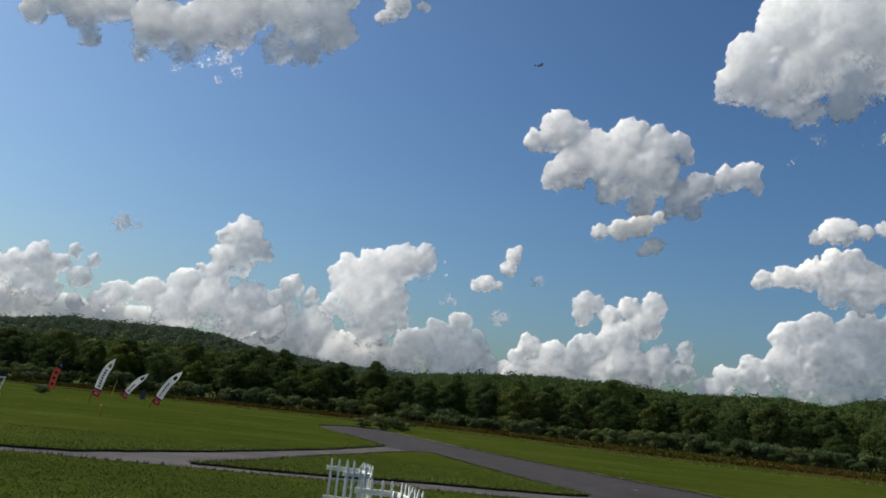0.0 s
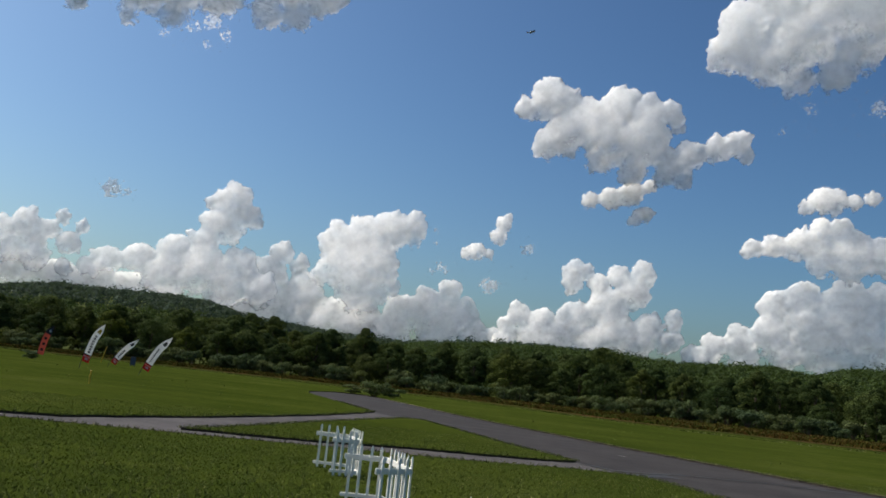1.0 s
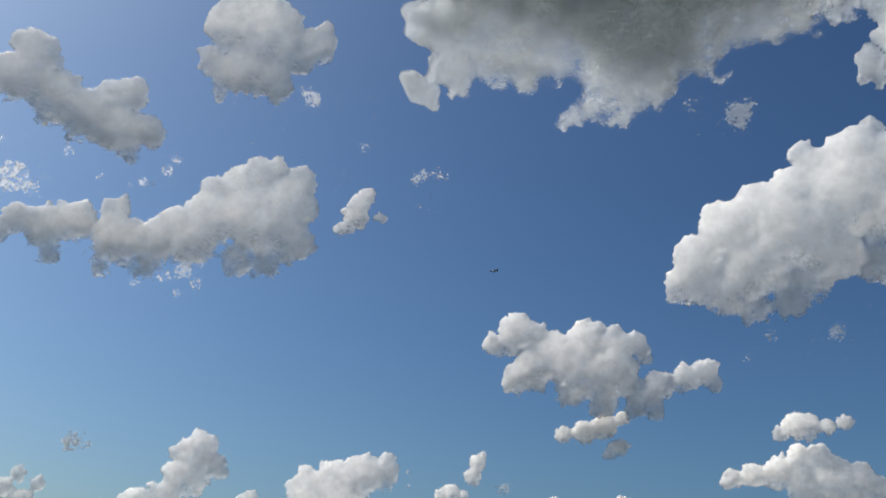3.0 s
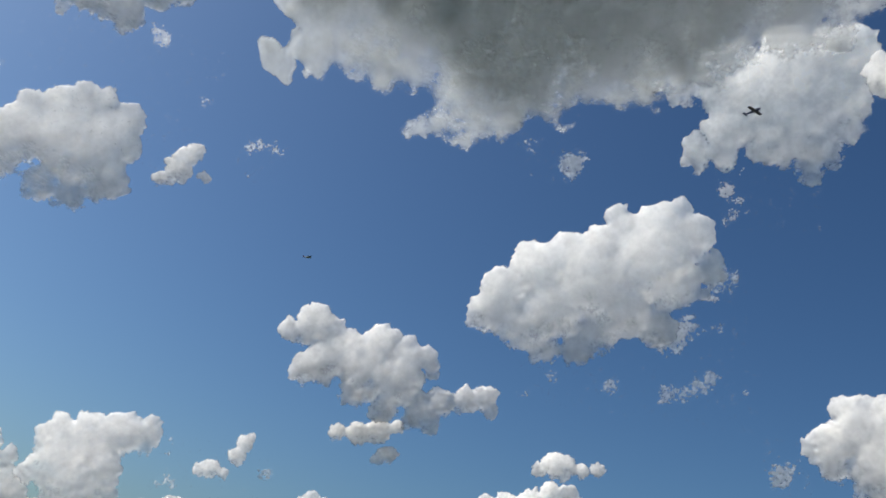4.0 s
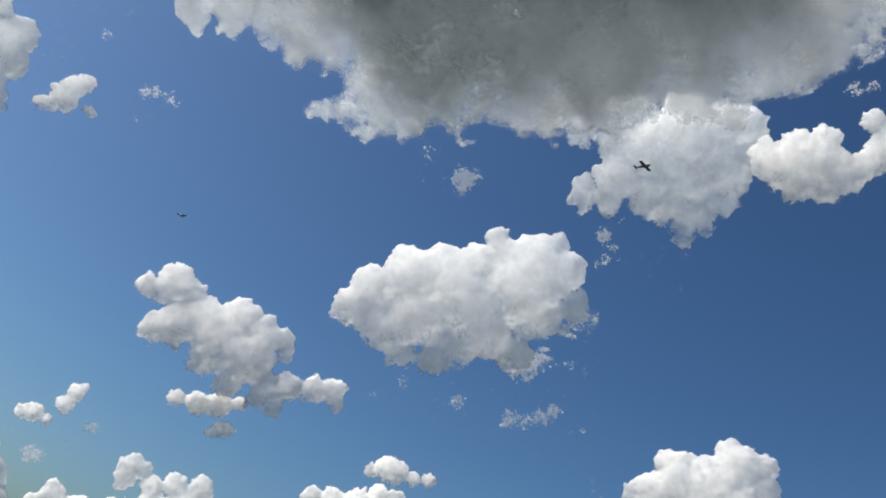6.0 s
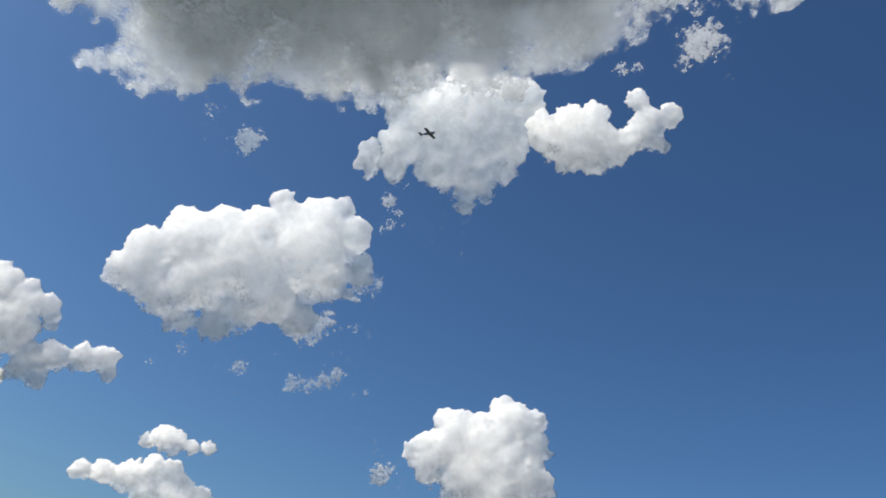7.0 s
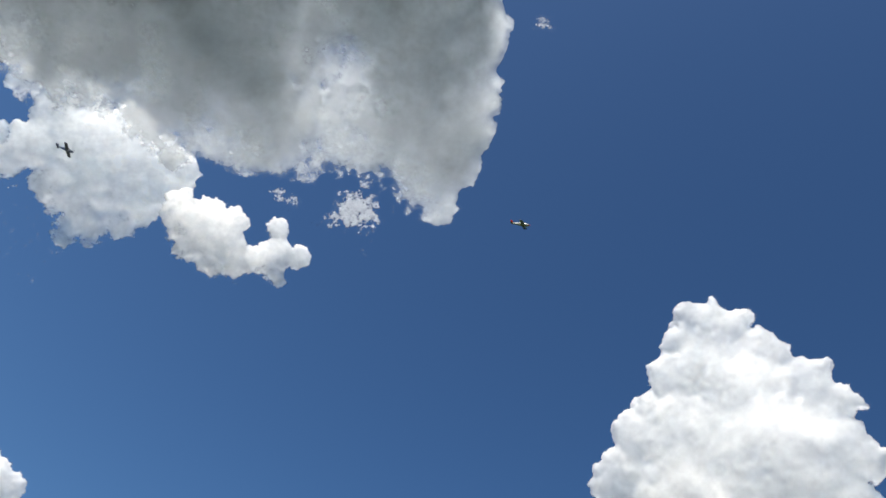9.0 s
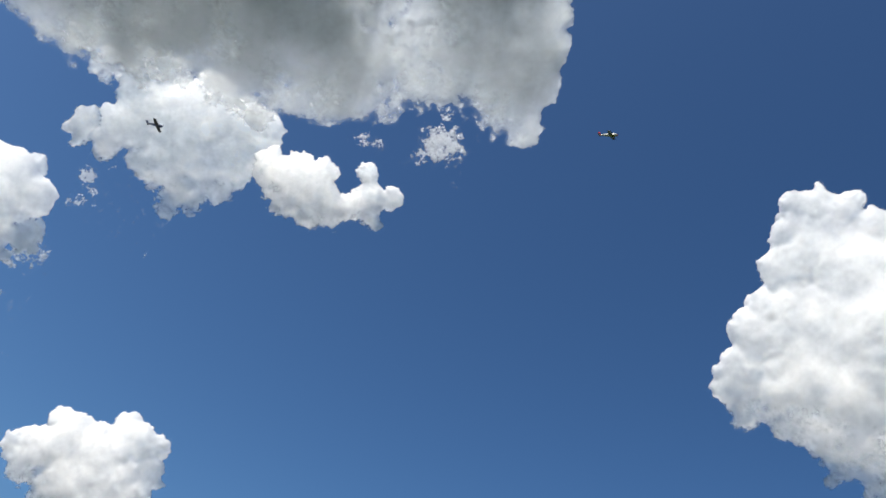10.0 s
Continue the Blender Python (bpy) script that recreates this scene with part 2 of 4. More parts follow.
# ---- clouds ----
def smooth_noise(rng, shape, cells):
    """Value noise in 0..1, with about that many cells along the longer side."""
    h, w = shape
    gh, gw = max(2, int(cells * h / max(h, w)) + 2), max(2, int(cells * w / max(h, w)) + 2)
    g = rng.random((gh + 2, gw + 2))
    y, x = np.linspace(0, gh - 0.001, h), np.linspace(0, gw - 0.001, w)
    iy, ix = y.astype(int), x.astype(int)
    fy, fx = (y - iy)[:, None], (x - ix)[None, :]
    fy, fx = fy * fy * (3 - 2 * fy), fx * fx * (3 - 2 * fx)
    a, b = g[iy][:, ix], g[iy][:, ix + 1]
    c, d = g[iy + 1][:, ix], g[iy + 1][:, ix + 1]
    return (a * (1 - fx) + b * fx) * (1 - fy) + (c * (1 - fx) + d * fx) * fy


def fractal(rng, shape, cells, octaves=4, gain=0.5):
    total, weight, norm = np.zeros(shape), 1.0, 0.0
    for _ in range(octaves):
        total += weight * smooth_noise(rng, shape, cells)
        norm, weight, cells = norm + weight, weight * gain, cells * 2
    return total / norm


def step01(a, lo, hi):
    s = np.clip((a - lo) / (hi - lo), 0, 1)
    return s * s * (3 - 2 * s)


def blurred(a, width):
    """A box blur, twice over, for soft large forms."""
    n = max(1, int(width))
    for _ in range(2):
        for axis in (0, 1):
            pad = [(0, 0), (0, 0)]
            pad[axis] = (n + 1, n)
            s = np.cumsum(np.pad(a, pad), axis)
            a = (s[2 * n + 1:] - s[:-2 * n - 1]) / (2 * n + 1) if axis == 0 else (s[:, 2 * n + 1:] - s[:, :-2 * n - 1]) / (2 * n + 1)
    return a


def cloud(label, az, el, puffs, body=1.0, seed=1, soft=1.0, depth=0.5, near=1.0, fine=1.0, face=5.0, taper=0.0, gap=(0, 0, 0)):
    """A cumulus seen under (az, el) degrees, about 1300 m up: large puffs (across, up, radius in degrees) that carry
    ever smaller ones, as nested closed skins of vapour, thin outside and denser towards the core. body: how dense it is;
    face: how far its near side leans back (-90: a flat base); taper: how it thins towards the right; gap: (across, up, radius)
    of a thin spot."""
    rng = np.random.default_rng(seed)
    wispy, storm = body < 0.72, face < -40
    face = face if storm else 0.75 * face
    p = np.array(puffs)
    rmean = float(np.sqrt((p[:, 2] ** 2).mean()))
    area = float((p[:, 2] ** 2).sum())
    grid = min(0.11, max(0.044, 0.030 * rmean ** 0.8 + 0.023)) / fine
    margin = (0.9 if wispy else 0.55) * rmean
    lo, hi = (p[:, :2] - p[:, 2:]).min(0) - margin, (p[:, :2] + p[:, 2:]).max(0) + margin
    u, v = np.arange(lo[0], hi[0], grid), np.arange(lo[1], hi[1], grid)
    shape = (len(v), len(u))
    span = max(hi - lo)
    U, V = np.meshgrid(u, v)
    cells = span / rmean
    ragged = 1.9 if wispy else 1.0
    wu = U + rmean * ragged * 0.80 * (fractal(rng, shape, cells * 1.2, 7, 0.62) - 0.5)
    wv = V + rmean * ragged * 0.80 * (fractal(rng, shape, cells * 1.2, 7, 0.62) - 0.5)
    H = np.zeros(shape)
    for a, b, r in p:
        r = r * (1.35 if wispy else 1.08)
        H = np.cbrt(H ** 3 + (r * np.sqrt(np.clip(1 - ((wu - a) ** 2 + (wv - b) ** 2) / (r * r), 0, None))) ** 3)
    broad = H.copy()
    if not wispy:  # smaller puffs on the larger ones
        for share, count, lift in ((0.42, 2.2, 0.80), (0.20, 9.0, 0.93), (0.10, 34.0, 0.97), (0.055, 90.0, 0.985)):
            ys, xs = np.nonzero(H > 0.10 * rmean)
            if len(ys) == 0:
                continue
            base = H.copy()
            for k in rng.integers(0, len(ys), min(int(count * area / rmean ** 2), 6000)):
                r = rmean * share * rng.uniform(0.55, 1.25)
                j, i, w = ys[k], xs[k], int(r / grid) + 1
                j0, j1, i0, i1 = max(j - w, 0), min(j + w + 1, shape[0]), max(i - w, 0), min(i + w + 1, shape[1])
                d2 = (wu[j0:j1, i0:i1] - wu[j, i]) ** 2 + (wv[j0:j1, i0:i1] - wv[j, i]) ** 2
                q = np.where(d2 < r * r, base[j, i] * lift - 0.45 * r + np.sqrt(np.clip(r * r - d2, 0, None)), 0)
                np.maximum(H[j0:j1, i0:i1], q, out=H[j0:j1, i0:i1])
    tear = fractal(rng, shape, cells * 2.0, 7, 0.70) - 0.5
    tear = np.clip(tear / tear.std(), -2.2, 2.2)
    swell = blurred(blurred(H, 0.3 * rmean / grid), 0.7 * rmean / grid)
    # the lower side frays out softly, the crown stays crisp
    above = blurred(np.roll(broad, -int(0.8 * rmean / grid), 0), 0.5 * rmean / grid)
    below = blurred(np.roll(broad, int(0.8 * rmean / grid), 0), 0.5 * rmean / grid)
    low = step01((above - below) / rmean, -0.05, 0.7)
    there = (H > 0.02 * rmean).astype(float)
    border = (1 - low) * blurred(there, max(1, 0.06 * rmean / grid)) + low * blurred(there, 0.20 * rmean / grid)
    border = step01(2 * border - (1.05 if storm else 0.90) + 4 * border * (1 - border) * soft * (0.50 + 0.2 * low) * tear, 0.0, 0.7 + 0.4 * low)
    thin = np.clip(1 - taper * U, 0.3, 2.0)
    if gap[2]:
        spot = np.hypot(wu - gap[0], wv - gap[1]) / gap[2] + 1.6 * (fractal(rng, shape, cells * 2.2, 6, 0.6) - 0.5)
        thin = thin * (0.36 + 0.64 * step01(spot, 0.1, 1.5))
    if wispy:  # torn shreds
        shred = fractal(rng, shape, cells * 0.8, 7, 0.60) - 0.5
        field = broad / rmean - 0.50 - 1.6 * np.abs(shred) + 0.42 * tear
        skins = ((0.35 * np.clip(field, 0, None) * rmean, 0.85 * body * step01(field, 0.0, 1.4)),)
    else:
        skins = []
        for k, (erode, most, ramp, lump) in enumerate(SKINS_STORM if storm else SKINS_FAR if el < 12 or near > 1 else SKINS):
            mottle = fractal(rng, shape, cells * 1.5, 5, 0.6) - 0.5
            mottle = np.clip(mottle / mottle.std(), -2, 2)
            inside = (H * (1 + 0.03 * mottle) - erode * rmean * (1 + 0.25 * mottle)) / rmean
            sheet = border if erode == 0 else step01(inside + 0.10 * soft * tear, 0.0, ramp) * border
            cover = most * body * sheet * (1 + 0.35 * lump * mottle) * (1 - 0.35 * low * (k < 2))
            rise = np.sqrt(np.clip(inside / 0.35, 0, 1))
            high = ((0.5 if el < 12 else 0.9) * swell + (1.5 if el < 12 else 1.0 - 0.6 * storm) * blurred(np.clip(inside, 0, None) * rmean, 1)) * rise * (1 - 0.5 * erode)
            skins.append(((high + 0.06 * rmean * border * (1 - erode)) * thin, np.clip(cover * (thin ** (3 if k == 2 else 0.7) if k else 1), 0, 0.98)))
    dist = near * min(3900.0, 1300.0 / math.sin(radians(max(el, 4.0))))
    a, e = radians(az), radians(el)
    c = np.array((math.sin(a) * math.cos(e), math.cos(a) * math.cos(e), math.sin(e)))
    right = np.array((math.cos(a), -math.sin(a), 0.0))
    up = np.cross(right, c)
    rad = math.pi / 180 * dist
    lean = np.array((-math.sin(a) * math.cos(radians(face)), -math.cos(a) * math.cos(radians(face)), math.sin(radians(face))))
    way = c + radians(1) * (U[..., None] * right + V[..., None] * up)
    flat = way * np.clip(dist * (c @ lean) / (way @ lean), 0.35 * dist, min(1.4 * dist, 4900))[..., None] - c * dist
    material = CLOUD_THIN if wispy else CLOUD_THICK if storm else CLOUD_FAR if dist > 3300 else CLOUD_NEAR
    root = None if wispy else new("cloud")
    for k, (high, cover) in enumerate(skins):
        s = (1, 2, 3)[k]
        high, cover, place = high[::s, ::s], cover[::s, ::s], flat[::s, ::s]
        keep = cover > 0.008
        cell = keep[:-1, :-1] | keep[1:, :-1] | keep[:-1, 1:] | keep[1:, 1:]
        if not cell.any():
            continue
        used = np.zeros(keep.shape, bool)
        for dj in (0, 1):
            for di in (0, 1):
                used[dj:keep.shape[0] - 1 + dj, di:keep.shape[1] - 1 + di] |= cell
        inner = used & keep
        front = -np.ones(keep.shape, int)
        front[used] = np.arange(used.sum())
        back = front.copy()
        back[inner] = used.sum() + np.arange(inner.sum())
        high = np.where(keep, high, 0)
        verts = np.concatenate([(place - (high * depth * rad)[..., None] * c)[used], (place + (0.8 * blurred(high, 2) * depth * rad)[..., None] * c)[inner]])
        quads = []
        for m, order in ((front, (0, 1, 3, 2)), (back, (0, 2, 3, 1))):
            q = [m[:-1, :-1][cell], m[:-1, 1:][cell], m[1:, :-1][cell], m[1:, 1:][cell]]
            quads.append(np.stack([q[i] for i in order], 1))
        quads = np.concatenate(quads)
        name = "cloud" if wispy else ("veil", "body", "core")[k]
        me = bpy.data.meshes.new(name)
        me.vertices.add(len(verts))
        me.vertices.foreach_set("co", verts.astype(np.float32).ravel())
        me.loops.add(quads.size)
        me.loops.foreach_set("vertex_index", quads.astype(np.int32).ravel())
        me.polygons.add(len(quads))
        me.polygons.foreach_set("loop_start", np.arange(0, quads.size, 4, dtype=np.int32))
        me.polygons.foreach_set("use_smooth", np.ones(len(quads), bool))
        me.update(calc_edges=True)
        at = me.attributes.new("cover", "FLOAT", "POINT")
        at.data.foreach_set("value", np.concatenate([np.where(keep, cover, 0)[used], cover[inner]]).astype(np.float32))
        me.materials.append(material)
        ob = new(name, me)
        if root:
            ob.parent = root
            tagged(ob, ("thin torn white veil of vapour", "bright lumpy vapour", "dense shaded vapour")[k])
    root = root or ob
    root.location = c * dist + np.array((0, 0, 1.7))
    return tagged(root, label, "cloud", kind="stuff") if wispy else tagged(root, label, "cloud", "clouds in the sky")


# nested skins of vapour: how deep each lies, how dense it is, how fast it sets in, how patchy it is
SKINS = ((0.0, 0.55, 0.5, 0.3), (0.14, 0.42, 0.6, 1.0), (0.5, 0.5, 0.7, 0.8))
SKINS_FAR = ((0.0, 0.66, 0.5, 0.4), (0.3, 0.72, 0.7, 0.8))
SKINS_STORM = ((0.0, 0.55, 0.5, 0.5), (0.2, 0.68, 0.7, 0.7), (0.6, 0.97, 1.0, 0.05))


# ---- ground, runway and paths ----
LIP = 0.06  # the turf stands this much above the asphalt


def along(points, step, wobble, seed, closed=True):
    """Points at even steps on a polyline, pushed about a little, as a ragged turf edge."""
    pts = [Vector((*p, 0)) for p in points]
    out = []
    for i, a in enumerate(pts):
        b = pts[(i + 1) % len(pts)]
        if not closed and i == len(pts) - 1:
            break
        n = max(1, int((b - a).length / step))
        side = (b - a).normalized().cross(Vector((0, 0, 1)))
        for k in range(n):
            q = a.lerp(b, k / n)
            w = wobble * (noise.noise(q * 1.3 + Vector((seed, 0, 0))) + 0.8 * noise.noise(q * 6.0 + Vector((0, seed, 0))))
            out.append(q + side * w)
    return out


PAVED = [(-40, 12.0), (-25, 16.3), (-14, 20.0), (-9.9, 21.5), (-8.8, 22.2), (-8.2, 23.8), (-6.8, 27.6), (-4.5, 36.6), (-3.1, 44.5), (-2.7, 47.6),
         (-4.6, 54.5), (-9.6, 73.5), (-10.4, 80), (-9, 90), (-6.2, 91), (-4.4, 84), (2.1, 57.9), (5.2, 48), (8.4, 38.5), (11.3, 31.0), (13.6, 25.0), (17.5, 14.5), (25, -8), (17, -10),
         (10, 8), (7.0, 17.6), (5.9, 22.6), (5.5, 23.4), (3.9, 23.3), (1.7, 22.4), (0, 21.9), (-2.4, 21.5), (-5.2, 20.8), (-7.3, 20.4), (-9.1, 19.9), (-14, 18.3), (-25, 14.6), (-40, 10.0)]
ISLAND = [(-5.9, 22.4), (-5.2, 24.7), (-3.7, 32.0), (-1.9, 40.0), (-0.9, 43.6), (-0.2, 44.0), (0.9, 39.7), (3.0, 31.1), (4.5, 26.5), (3.9, 25.8), (1.9, 25.0), (-0.2, 24.4), (-2.6, 23.2), (-3.7, 22.8)]


def turf(name, loops, label):
    """A flat sheet of turf inside the first loop and outside the others, with a soil edge down to the asphalt."""
    bm = bmesh.new()
    edges = []
    for loop in loops:
        vs = [bm.verts.new(p) for p in loop]
        edges += [bm.edges.new((vs[i], vs[(i + 1) % len(vs)])) for i in range(len(vs))]
    bmesh.ops.triangle_fill(bm, edges=edges, use_beauty=True, normal=(0, 0, 1))
    for f in bm.faces:
        f.normal_update()
        if f.normal.z < 0:
            f.normal_flip()
    ob = part(name, bm, LAWN)
    return tagged(ob, label, "ground", kind="structure")


def soil_edge(loop, owner):
    verts, faces = [], []
    n = len(loop)
    for i, p in enumerate(loop):
        verts += [(p.x, p.y, 0.004), (p.x, p.y, -LIP - 0.02)]
        j = (i + 1) % n
        faces.append((2 * i, 2 * j, 2 * j + 1, 2 * i + 1))
    mesh_object("soil_edge", verts, faces, SOIL, owner, "dark bare soil edge of the turf")


paved_edge = along(PAVED, 0.22, 0.10, 3.0)
island_edge = along(ISLAND, 0.16, 0.08, 9.0)
horizon = [Vector((2400 * math.cos(math.pi * k / 24), 2400 * math.sin(math.pi * k / 24), 0)) for k in range(48)]
ground = turf("ground", [horizon, paved_edge], "wide mown green lawn of an airfield reaching the horizon")
soil_edge(paved_edge, ground)
island = turf("grass_island", [island_edge], "green turf island between the asphalt paths")
soil_edge(island_edge, island)

bm = bmesh.new()
loop = [Vector((*p, 0)) for p in PAVED]
outer = []
for i, p in enumerate(loop):
    t = (loop[(i + 1) % len(loop)] - loop[i - 1]).normalized()
    outer.append(p - t.cross(Vector((0, 0, 1))) * 0.5)
vs = [bm.verts.new((p.x, p.y, -LIP)) for p in outer]
es = [bm.edges.new((vs[i], vs[(i + 1) % len(vs)])) for i in range(len(vs))]
bmesh.ops.triangle_fill(bm, edges=es, use_beauty=True, normal=(0, 0, 1))
for f in bm.faces:
    f.normal_update()
    if f.normal.z < 0:
        f.normal_flip()
runway = tagged(part("runway", bm, ASPHALT), "worn grey asphalt runway with joining footpaths", "road", kind="structure")


bm = bmesh.new()
walkway = outer[:10] + [Vector((-0.4, 44.0, 0)), Vector((4.4, 26.6, 0)), Vector((5.6, 23.2, 0))] + outer[28:]
vs = [bm.verts.new((p.x, p.y, -LIP + 0.004)) for p in walkway]
es = [bm.edges.new((vs[i], vs[(i + 1) % len(vs)])) for i in range(len(vs))]
bmesh.ops.triangle_fill(bm, edges=es, use_beauty=True, normal=(0, 0, 1))
for f in bm.faces:
    f.normal_update()
    if f.normal.z < 0:
        f.normal_flip()
tagged(part("footpath", bm, FOOTPATH), "paler grey asphalt footpath round the turf island", "path", kind="structure")


def ribbon(name, points, width, z, material, label, parent, seed):
    """A thin strip along a line on the asphalt, of uneven width."""
    pts = along(points, 0.25, 0.07, seed, closed=False)
    verts, faces = [], []
    for i, p in enumerate(pts):
        t = (pts[min(i + 1, len(pts) - 1)] - pts[max(i - 1, 0)]).normalized().cross(Vector((0, 0, 1)))
        w = width * (0.6 + 0.8 * abs(noise.noise(p * 0.9 + Vector((0, 0, seed)))))
        verts += [p + t * w + Vector((0, 0, z)), p - t * w + Vector((0, 0, z))]
        if i:
            faces.append((2 * i - 2, 2 * i, 2 * i + 1, 2 * i - 1))
    return mesh_object(name, verts, faces, material, parent, label)


ribbon("tar_seam", [(4.4, 26.7), (5.4, 25.0), (6.4, 25.4), (7.7, 26.2), (10.2, 26.6), (12.9, 26.2)], 0.17, -LIP + 0.008, TAR, "dark tar seam across the asphalt", runway, 1.0)
ribbon("tar_seam", [(-2.6, 47.4), (-1.4, 44.6), (0.2, 43.4), (3.5, 42.6), (6.2, 41.8)], 0.10, -LIP + 0.008, TAR, "dark tar seam across the asphalt", runway, 2.0)
ribbon("tar_seam", [(-5.0, 75), (-2.0, 66), (0.4, 58), (4.0, 48)], 0.06, -LIP + 0.008, TAR, "dark tar seam along the asphalt", runway, 4.0)
ribbon("tar_seam", [(-9.0, 20.2), (-8.7, 21.0), (-8.6, 22.0)], 0.03, -LIP + 0.008, TAR, "dark crack across the footpath", runway, 5.0)
ribbon("tar_patch", [(5.6, 23.9), (6.3, 24.5), (7.2, 25.1)], 0.42, -LIP + 0.008, TAR, "dark patched corner of the asphalt", runway, 6.0)
ribbon("dry_edge", [(-3.6, 81), (2.2, 58.1), (5.3, 48.1), (8.5, 38.6), (11.4, 31.1), (13.7, 25.1), (17.6, 14.6)], 0.07, 0.006, DRY_GRASS, "pale dry grass edge along the runway", ground, 8.0)
ribbon("runway_dash", [(7.1, 32.6), (7.45, 32.2)], 0.05, -LIP + 0.009, PAINT_LINE, "short worn white dash", runway, 7.0)


# ---- grass, weeds ----
def paved(x, y):
    """True where the point lies on asphalt."""
    def inside(loop):
        hit = False
        for i in range(len(loop)):
            (x0, y0), (x1, y1) = loop[i - 1], loop[i]
            if (y0 > y) != (y1 > y) and x < x0 + (y - y0) / (y1 - y0) * (x1 - x0):
                hit = not hit
        return hit
    return inside(PAVED) and not inside(ISLAND)


def mown_edge(x):
    return float(np.interp(x, (-200, -30, 5, 25, 60, 160), (150, 150, 140, 102, 92, 82)))


def wood_edge(x):
    return float(np.interp(x, (-260, -120, 0, 40, 80, 160), (190, 225, 232, 212, 178, 130)))


# the rough meadow between the mown field and the wood, a low swelling sheet
verts, faces = [], []
xs = np.arange(-200, 170.1, 4.0)
for k, x in enumerate(xs):
    lo, hi = mown_edge(x) + 3.0 * noise.noise(Vector((x * 0.06, 0, 0))), wood_edge(x) + 36
    for q in range(9):
        y = lo + (hi - lo) * q / 8
        verts.append((x, y, 0.02 + (0.22 + 0.2 * noise.noise(Vector((x * 0.08, y * 0.08, 0)))) * min(1, q)))
        if k and q:
            a = k * 9 + q
            faces.append((a - 10, a - 1, a, a - 9))
tagged(mesh_object("meadow", verts, faces, MEADOW, smooth=True), "rough unmown meadow in brown and olive tones", "meadow", kind="structure")


def tufts(name, spots, material, label, high, wide, blades, lean):
    """Many small blades of grass as one mesh."""
    rng = np.random.default_rng(len(spots))
    n = len(spots) * blades
    base = np.repeat(np.array(spots), blades, 0) + np.concatenate([rng.normal(0, wide * 2.0, (n, 2)), np.zeros((n, 1))], 1)
    turn, tall = rng.uniform(0, 2 * np.pi, n), rng.uniform(high * 0.5, high * 1.2, n)
    side = np.stack([np.cos(turn), np.sin(turn), 0 * turn], 1) * wide * rng.uniform(0.5, 1.1, n)[:, None]
    tip = np.concatenate([rng.normal(0, lean, (n, 2)) * tall[:, None], tall[:, None]], 1)
    verts = np.stack([base - side, base + side, base + tip * 0.6 + side * 0.8, base + tip], 1).reshape(-1, 3)
    k = np.arange(n)[:, None] * 4
    faces = np.concatenate([k + (0, 1, 2), k + (0, 2, 3)]).tolist()
    return tagged(mesh_object(name, verts, faces, material), label, "grass", kind="stuff")


rng = random.Random(5)
spots = []
while len(spots) < 56000:
    d = 7.5 + 26 * rng.random() ** 1.5
    a = radians(rng.uniform(-30, 30))
    x, y = d * math.sin(a), d * math.cos(a)
    if not paved(x, y):
        spots.append((x, y, 0.0))
tufts("lawn_blades", spots, BLADE, "short green lawn blades with paler dry tips", 0.036, 0.0045, 3, 0.6)
# longer ragged grass on the turf edges
spots = []
for edge, ring in ((paved_edge, 2), (island_edge, 2)):
    for p in edge:
        if 12 < p.y < 60 and abs(p.x) < 18:
            for _ in range(6):
                spots.append((p.x + rng.gauss(0, 0.05), p.y + rng.gauss(0, 0.05), -0.01))
tufts("edge_grass", spots, BLADE, "ragged longer grass along the turf edges", 0.09, 0.008, 3, 0.6)
spots = []
while len(spots) < 56000:
    x = rng.uniform(-170, 170)
    lo, hi = mown_edge(x), wood_edge(x)
    y = lo + (hi - lo) * rng.random() ** 1.6 + 3.0 * noise.noise(Vector((x * 0.06, 0, 0)))
    spots.append((x, y, 0.15))
tufts("meadow_weeds", spots, WEED, "tall brown and olive unmown meadow weeds", 0.36, 0.07, 2, 0.9)
spots = []
for _ in range(2600):
    x = rng.uniform(-150, 120)
    spots.append((x, mown_edge(x) - 14 + 3.0 * noise.noise(Vector((x * 0.05, 3, 0))) + rng.gauss(0, 0.6), 0.0))
tufts("verge_grass", spots, BLADE, "strip of longer grass left beside the mown field", 0.15, 0.05, 3, 0.3)
spots = []
for _ in range(60):
    x, y = rng.uniform(-30, 16), rng.uniform(30, 75)
    if not paved(x, y):
        spots.append((x, y, 0.0))
tufts("lawn_weeds", spots, BLADE, "scattered taller weeds in the lawn", 0.10, 0.02, 5, 0.6)


# ---- trees ----
def leaf_cloud(rng, clumps, per, size, squash=0.8, tumble=0.3):
    """Leaf sprays as small quads on the outside of clumps: vertices and faces."""
    verts = []
    for c, r in clumps:
        d = rng.normal(size=(per, 3))
        d /= np.linalg.norm(d, axis=1)[:, None]
        d[:, 2] = np.where(d[:, 2] < -0.35, -d[:, 2], d[:, 2])
        p = np.array(c) + d * r * rng.uniform(0.72, 1.08, (per, 1)) * (1, 1, squash)
        nrm = d + rng.normal(0, tumble, (per, 3))
        t = np.cross(nrm, rng.normal(size=(per, 3)))
        t /= np.linalg.norm(t, axis=1)[:, None] + 1e-9
        b = np.cross(nrm, t)
        b /= np.linalg.norm(b, axis=1)[:, None] + 1e-9
        s = size * rng.uniform(0.5, 1.3, (per, 1))
        verts.append(np.stack([p - t * s, p - b * s * 0.7, p + t * s, p + b * s * 0.8], 1))
    return np.concatenate(verts).reshape(-1, 3)


